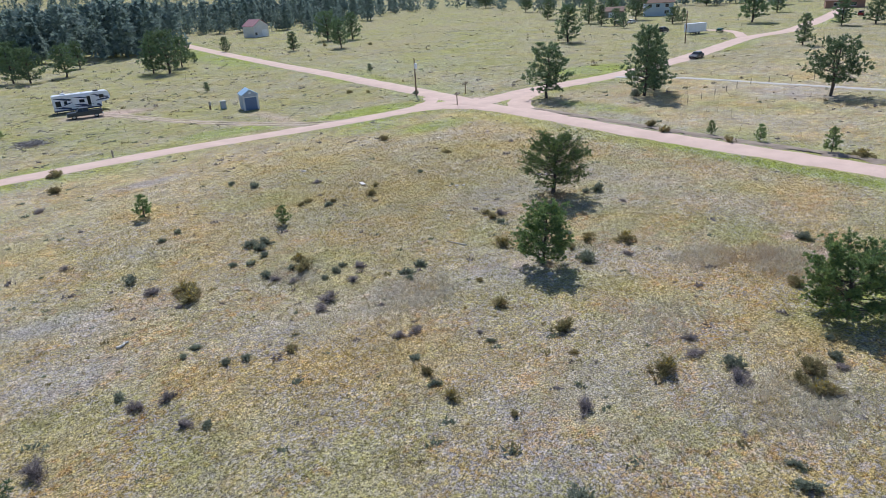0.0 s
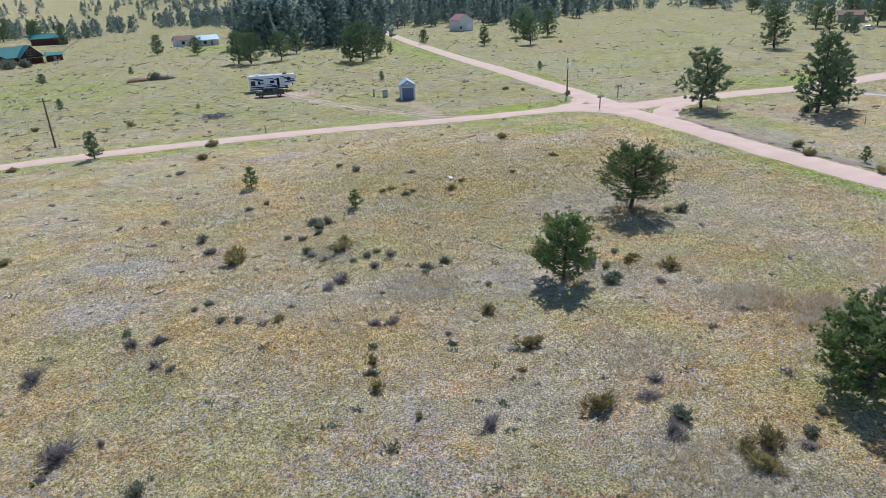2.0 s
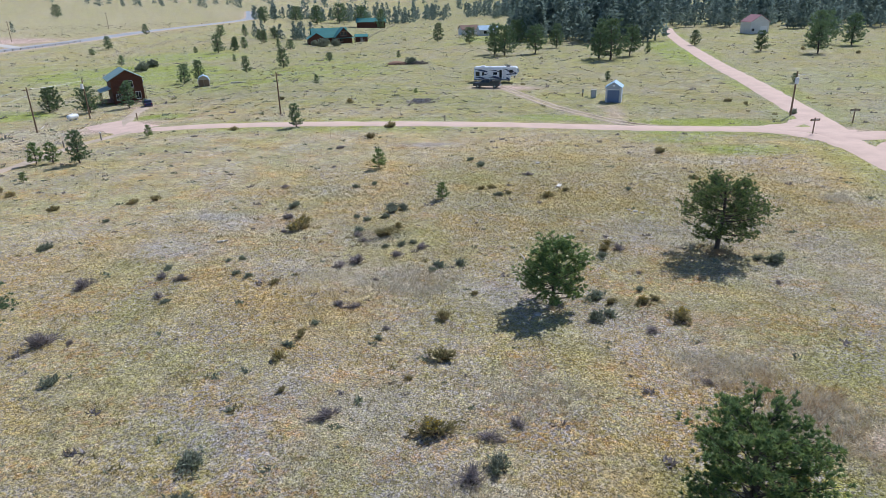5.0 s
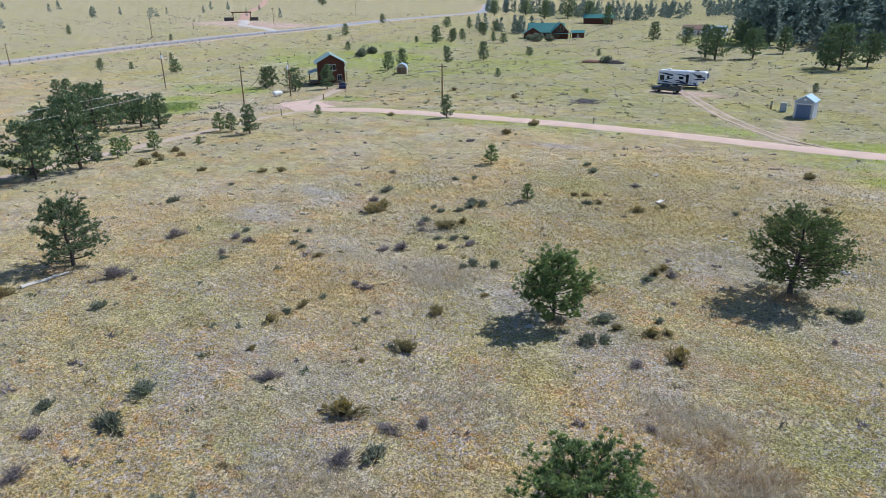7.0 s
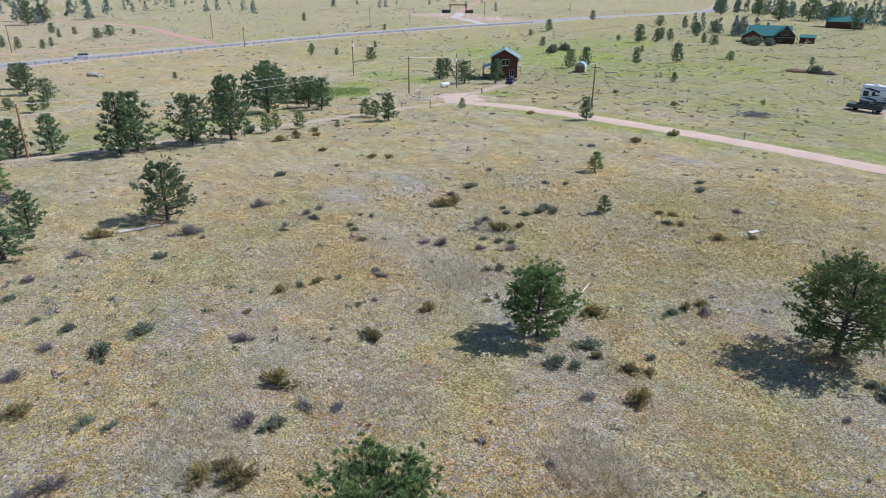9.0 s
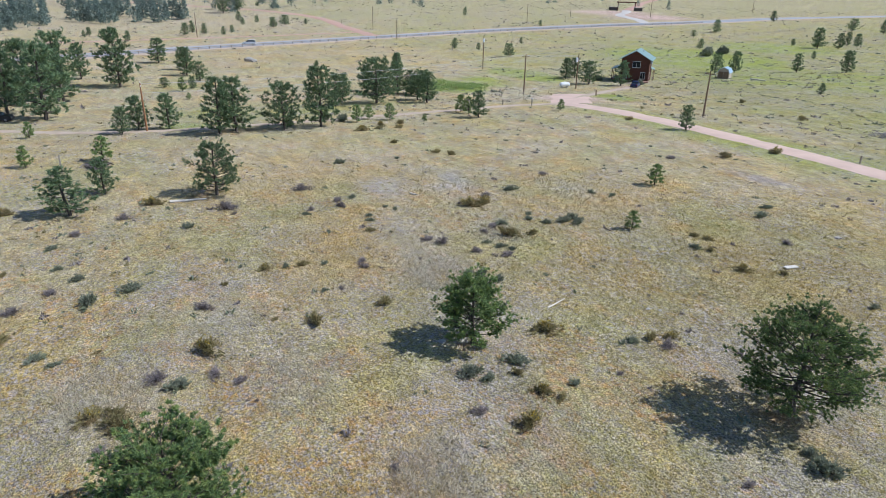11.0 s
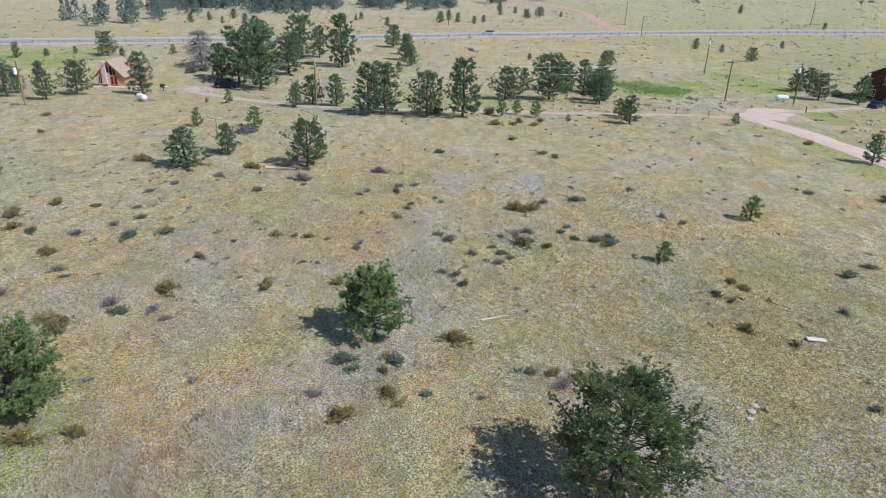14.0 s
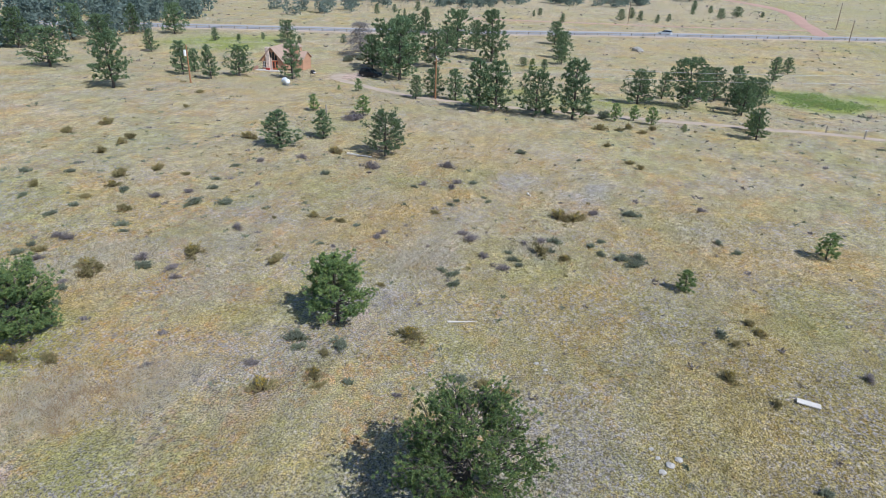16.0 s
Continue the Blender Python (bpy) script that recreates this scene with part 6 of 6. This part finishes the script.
for n, (x, y, s) in enumerate([(39.3, 53.9, 0.24), (38.75, 54.3, 0.2), (38.9, 53.3, 0.14), (32.6, 46.3, 0.16), (33.1, 46.9, 0.14), (30.8, 31.2, 0.25), (39.9, 53.5, 0.2), (38.3, 53.0, 0.13), (8.2, 66.5, 0.14), (29.5, 71.0, 0.3), (48.3, 50.8, 0.34), (48.9, 50.3, 0.2)]):
    rock(x, y, s, 500 + n, m_whiterock, "pale weathered rock lying in dry grass", 0.35)
for n, (x, y, s) in enumerate([(-136.7, 50.7, 1.5), (-134.5, 51.5, 1.0), (-90, -10, 0.8), (-88, -12, 0.7), (-93, -5, 0.6)]):
    rock(x, y, s, 530 + n, m_rock, "large grey boulder in the far meadow")

ob = part("weathered_board", box(B(), -0.62, 0.62, -0.22, 0.22, 0.05, 0.13, 0.015), m_board)
ob.matrix_world = pose(32.1, 61.5, float(terrain(32.1, 61.5)), 0, 2, 80)
tagged(ob, "bleached white board lying on the grass", "board")


def log_on_ground(x, y, rz, ln, rad, seed, label):
    rr = np.random.default_rng(seed)
    s = np.linspace(-0.5, 0.5, 7)
    v, f = tube(np.column_stack([s * ln, rr.normal(0, rad * 0.4, 7), np.full(7, rad * 0.8) + rr.normal(0, rad * 0.1, 7)]), rad * np.linspace(1.1, 0.6, 7), 7)
    ob = arrays("fallen_log", v, f, m_board)
    ob.matrix_world = pose(x, y, float(terrain(x, y)), 0, 0, rz)
    tagged(ob, label, "log")


log_on_ground(-3.0, 20.0, 84, 3.4, 0.13, 1, "bleached fallen log beside a pine")
log_on_ground(29.4, 40.8, 110, 2.0, 0.06, 7, "thin bleached branch lying on bare soil")
log_on_ground(3.5, 41.2, 30, 0.9, 0.1, 2, "short grey log on bare ground")
log_on_ground(-64, 101, 120, 3.0, 0.08, 3, "pale pole lying in the meadow")
log_on_ground(-53, 160, 10, 4.0, 0.2, 4, "pale planks lying beside the garden shed")


def heap(name, x, y, rx, ry, h, mat, seed, label, cat):
    rr = np.random.default_rng(seed)
    bm = B()
    bmesh.ops.create_icosphere(bm, subdivisions=4, radius=1)
    for v in bm.verts:
        k = 1 + 0.18 * noise.noise(v.co * 3 + Vector((seed, 0, 0))) + 0.08 * noise.noise(v.co * 9)
        v.co = Vector((v.co.x * rx * k, v.co.y * ry * k, max(v.co.z, -0.1) * h * k))
    ob = part(name, bm, mat)
    ob.matrix_world = pose(x, y, float(terrain(x, y)) - 0.02, 0, 0, 0)
    return tagged(ob, label, cat)


heap("earth_heap", -16.0, 189.5, 3.2, 2.0, 0.9, m_redsoil, 3, "low heap of bare reddish earth", "earth heap")
r = np.random.default_rng(31)


def brush_pile(x, y, rx, ry, h, seed, label, mat=None):
    rr = np.random.default_rng(seed)
    k = 420
    c = np.column_stack([rr.normal(0, rx * 0.42, k), rr.normal(0, ry * 0.42, k), np.abs(rr.normal(0, h * 0.4, k))])
    d = unit(np.column_stack([rr.normal(0, 1, (k, 2)), rr.normal(0.1, 0.25, k)]))
    pieces = [tube(np.array([p - w * 0.42, p + w * 0.42]), [0.06, 0.025], 3) for p, w in zip(c, d)]
    v, f = joined(pieces)
    v[:, 2] = np.maximum(v[:, 2], 0.0)
    ob = arrays("brush_pile", v, f, mat or m_dead)
    ob.matrix_world = pose(x, y, float(terrain(x, y)), 0, 0, 0)
    tagged(ob, label, "brush pile", kind="stuff")


brush_pile(5.6, 119, 3.2, 3.2, 0.35, 1, "flat pile of grey cut brush", m_silverwood)
brush_pile(-9.5, 190, 3.0, 2.0, 0.9, 2, "pile of dark dead branches")
brush_pile(-20, 12.0, 1.6, 1.2, 0.5, 3, "small pile of grey fallen branches")


# silver dead tree by the highway
def snag(x, y, h, rad, seed):
    rr = np.random.default_rng(seed)
    th = thing("dead_tree", x, y, 0, "silver-grey leafless dead tree by green pines", "dead tree")
    v, f = tube(np.column_stack([np.zeros(6), np.zeros(6), np.linspace(-0.3, h, 6)]), np.linspace(0.3, 0.04, 6), 6)
    arrays("trunk", v, f, m_silverwood, th)
    pieces = []
    for i in range(120):
        f0 = rr.uniform(0.1, 0.97)
        an = i * 2.4
        reach = rad * (1 - f0 * 0.72) * rr.uniform(0.65, 1.1)
        fall = rr.uniform(0.35, 0.75)

        def bough(q):
            return np.array([0, 0, h * f0]) + np.array([math.cos(an), math.sin(an), 0]) * reach * q + np.array([0, 0, 1.0]) * np.minimum(reach, h * f0 * 1.1) * (0.28 * q - fall * q * q)

        pieces.append(tube(bough(np.linspace(0, 1, 4)[:, None]), np.linspace(0.075, 0.022, 4), 3))
        for _ in range(18):
            p = bough(rr.uniform(0.2, 1))
            w = unit(np.array([math.cos(an), math.sin(an), -0.35]) + rr.normal(0, 0.8, 3)) * rr.uniform(0.4, 1.2)
            pieces.append(tube(np.array([p, p + w]), [0.034, 0.014], 3))
    v, f = joined(pieces)
    arrays("branchwork", v, f, m_silverwood, th)


snag(-90.5, -16, 8.6, 6.3, 5)

# low rounded bushes round the ranch and cabin
BUSHES = [(-107, 200, 3.0), (-111, 212, 2.6), (-78, 300, 3.6), (-73, 302, 3.2), (-84, 304, 2.6), (-12, 190, 2.0), (-38.5, 44, 1.0), (-36.5, 46.5, 1.1), (-36, 38, 1.0), (-86, -14, 1.6), (-83, -16, 1.4), (-60, 128, 1.2), (-72, 125, 1.4), (69.5, 107, 0.8), (91.5, 72.5, 1.0)]
proto = None
for n, (x, y, s) in enumerate(BUSHES):
    if proto is None:
        ob = proto = shrub("leafy_bush", 900, 60, 9, m_sage, 0.24, 0.09, 0.85, 0.3)
        proto_s = s
        ob.matrix_world = at_ground(x, y, 0, s)
    else:
        ob = copy_thing(proto, at_ground(x, y, 50 * n, s / proto_s))
    tagged(ob, "rounded grey-green leafy bush", "bush", "leafy bushes")


# ---- grass: blades too many to count ----
def meadow(name, x0, x1, y0, y1, count, blades, tall, wide, seed, label, keep=None, mat=None):
    r = np.random.default_rng(seed)
    x, y = r.uniform(x0, x1, count), r.uniform(y0, y1, count)
    ok = np.ones(count, bool)
    for c, w in ((ROAD_MAIN, 2.6), (ROAD_SOUTH, 2.7), (ROAD_EAST, 3), (ROAD_NORTH, 2.8), (TRACK_WEST, 1.4)):
        ok &= off_line(x, y, c) > w
    mk = masks(x, y)
    ok &= r.random(count) > 0.75 * mk["bare"] + 0.8 * mk["dirt"]
    if keep is not None:
        ok &= keep(x, y, mk, r)
    x, y = x[ok], y[ok]
    mk = masks(x, y)
    s = r.uniform(0.6, 1.3, len(x)) * (1 + 0.9 * mk["silver"] + 0.9 * mk["gold"] * r.random(len(x)))
    c = np.column_stack([x, y, terrain(x, y) - 0.01])
    n = len(x)
    d = unit(r.normal(0, 0.75, (n, blades, 3)) + np.array([0, 0, 0.6]))
    d[..., 2] = np.abs(d[..., 2])
    foot = c[:, None] + r.normal(0, 0.06, (n, blades, 3)) * np.array([1, 1, 0])
    side = unit(np.cross(d, r.normal(0, 1, (n, blades, 3)))) * wide * 0.5
    tip = foot + d * tall * s[:, None, None] * r.uniform(0.6, 1.2, (n, blades, 1))
    v = np.stack([foot - side, foot + side, tip], 2).reshape(-1, 3)
    ob = arrays(name, v, np.arange(len(v)).reshape(-1, 3), mat or m_blades)
    with_masks(ob, x, y, blades * 3)
    return tagged(ob, label, "grass", kind="stuff")


def fading(cx, cy, r0, r1):
    return lambda x, y, mk, r: r.random(len(x)) < 1 - sst(r0, r1, np.hypot(x - cx, y - cy))


meadow("grass", -30, 88, -8, 92, 360000, 4, 0.14, 0.042, 71, "short dry meadow grass in tufts", fading(32, 36, 18, 54))
meadow("grass", -130, 150, -100, 200, 65000, 4, 0.15, 0.085, 72, "sparser dry grass of the wider meadow", fading(20, 60, 45, 135))


# small dry scrub dotted over the wider land, too much to count
def scrub(name, count, cx, cy, spread_, lo, hi, mat, seed, label, clear=0, k=15):
    r = np.random.default_rng(seed)
    an, d = r.uniform(0, 2 * math.pi, count), spread_ * r.random(count) ** 0.6
    x, y = cx + np.cos(an) * d, cy + np.sin(an) * d
    ok = r.random(count) < ripple(x, y, 0.07, seed * 0.3) * 1.3 - 0.1
    for c, w in ((ROAD_MAIN, 3.5), (ROAD_SOUTH, 3.5), (ROAD_EAST, 4), (ROAD_NORTH, 4), (TRACK_WEST, 2.2), (HIGHWAY, 9), (ROAD_RED, 5), (GATE_DRIVE, 9), (GATE_ROAD, 6)):
        ok &= off_line(x, y, c) > w
    ok &= (masks(x, y)["dirt"] < 0.3) & (np.hypot(x - 30, y - 42) > clear)
    x, y = x[ok], y[ok]
    n = len(x)
    s = (lo + (hi - lo) * r.random(n) ** 2.5)
    c = np.column_stack([x, y, terrain(x, y)])
    d = unit(r.normal(0, 0.6, (n, k, 3)) + np.array([0, 0, 0.9]))
    d[..., 2] = np.abs(d[..., 2])
    squat = np.stack([r.uniform(0.8, 1.3, n), r.uniform(0.6, 1.0, n), np.zeros(n)], 1)[:, None, :]
    foot = c[:, None] + np.clip(r.normal(0, 0.27, (n, k, 3)), -0.5, 0.5) * squat * s[:, None, None]
    side = unit(np.cross(d, r.normal(0, 1, (n, k, 3)))) * 0.11 * s[:, None, None]
    tip = foot + d * s[:, None, None] * r.uniform(0.3, 0.62, (n, k, 1)) * np.array([1, 1, 0.75])
    v = np.stack([foot - side, foot + side, tip], 2).reshape(-1, 3)
    return tagged(arrays(name, v, np.arange(len(v)).reshape(-1, 3), mat), label, "scrub", kind="stuff")


scrub("scrub", 2600, 20, 55, 130, 0.16, 0.5, m_rabbit, 81, "small straw and olive tufts of scrub")
scrub("scrub", 1700, 20, 55, 130, 0.16, 0.5, m_dead, 82, "small grey dry tufts of scrub")
scrub("scrub", 3600, -60, 150, 420, 0.4, 1.5, m_sage, 83, "grey-green scrub dotted over the far meadow", 75)
scrub("scrub", 3000, -60, 150, 420, 0.4, 1.4, m_rabbit, 84, "brown scrub dotted over the far meadow", 75)

meadow("tall_grass", 15, 60, 4, 60, 110000, 5, 0.27, 0.03, 73, "tall pale seeding grass in thin wisps",
       lambda x, y, mk, r: r.random(len(x)) < 0.7 * np.clip(mk["silver"] + 0.45 * mk["gold"], 0, 1) ** 2, m_seed)
# dry brown stalks round the feet of the near pines and in the swale
m_stalk = leafy("dry_brown_stalks", (0.36, 0.25, 0.16), (0.56, 0.42, 0.27), (0.48, 0.33, 0.20), patch=1.2)
for n, (x, y, rx, ry, amount, tall) in enumerate(((44.7, 44.6, 1.9, 1.7, 420, 0.36), (31.9, 32.4, 1.3, 1.2, 200, 0.3), (40.9, 16.2, 2.4, 2.0, 300, 0.3), (44.2, 22.8, 3.4, 3.0, 420, 0.34), (47.6, 19.4, 2.4, 2.2, 220, 0.34), (-4.2, 22.0, 1.4, 1.2, 120, 0.3))):
    meadow("dry_stalks", x - rx, x + rx, y - ry, y + ry, amount, 6, tall, 0.035, 130 + n, "tangle of dry brown stalks and seed heads",
           lambda gx_, gy_, mk, r, c=(x, y, rx, ry): np.hypot((gx_ - c[0]) / c[2], (gy_ - c[1]) / c[3]) < r.uniform(0.1, 1.0, len(gx_)) * (0.4 + ripple(gx_, gy_, 1.7, c[0])), m_stalk)
# bright green reeds in the wet hollow beyond the drive
m_reed = leafy("green_reeds", (0.29, 0.42, 0.14), (0.42, 0.54, 0.20), (0.46, 0.50, 0.17), patch=0.6)
meadow("reeds", -90, -64, 72, 95, 9000, 4, 0.5, 0.08, 140, "bright green reeds filling a wet hollow",
       lambda x, y, mk, r: np.hypot((0.75 * (x + 77) + 0.66 * (y - 84)) / 12.5, (-0.66 * (x + 77) + 0.75 * (y - 84)) / 7.5) < r.uniform(0.15, 1.0, len(x)) * (0.5 + ripple(x, y, 0.5, 1.0)), m_reed)
scrub("scrub", 420, -2, 8, 45, 0.25, 0.75, m_sage, 85, "grey-green scrub along the field edge")
scrub("scrub", 380, -2, 8, 45, 0.25, 0.75, m_rabbit, 86, "straw coloured scrub along the field edge")

scrub("scrub", 950, 25, 60, 95, 0.3, 0.9, m_dead, 87, "grey brittle scrub among the meadow grass")
scrub("scrub", 950, 25, 60, 95, 0.3, 0.9, m_sage, 88, "grey-green scrub among the meadow grass")
scrub("scrub", 600, -40, 120, 70, 0.3, 0.9, m_sage, 89, "grey-green scrub beyond the gravel road")
scrub("scrub", 500, -40, 120, 70, 0.3, 0.9, m_dead, 90, "grey dry scrub beyond the gravel road")
scrub("scrub", 5200, -230, 190, 330, 0.5, 1.9, m_dead, 91, "dark grey scrub on the dry slope past the highway", 75, 8)
scrub("scrub", 4200, -230, 190, 330, 0.5, 1.8, m_sage, 92, "grey-green scrub on the dry slope past the highway", 75, 8)
scrub("scrub", 2600, 40, 170, 150, 0.3, 1.2, m_rabbit, 93, "olive scrub dotted over the northern meadow", 60, 10)
scrub("scrub", 2200, 40, 170, 150, 0.3, 1.1, m_dead, 94, "grey scrub dotted over the northern meadow", 60, 10)
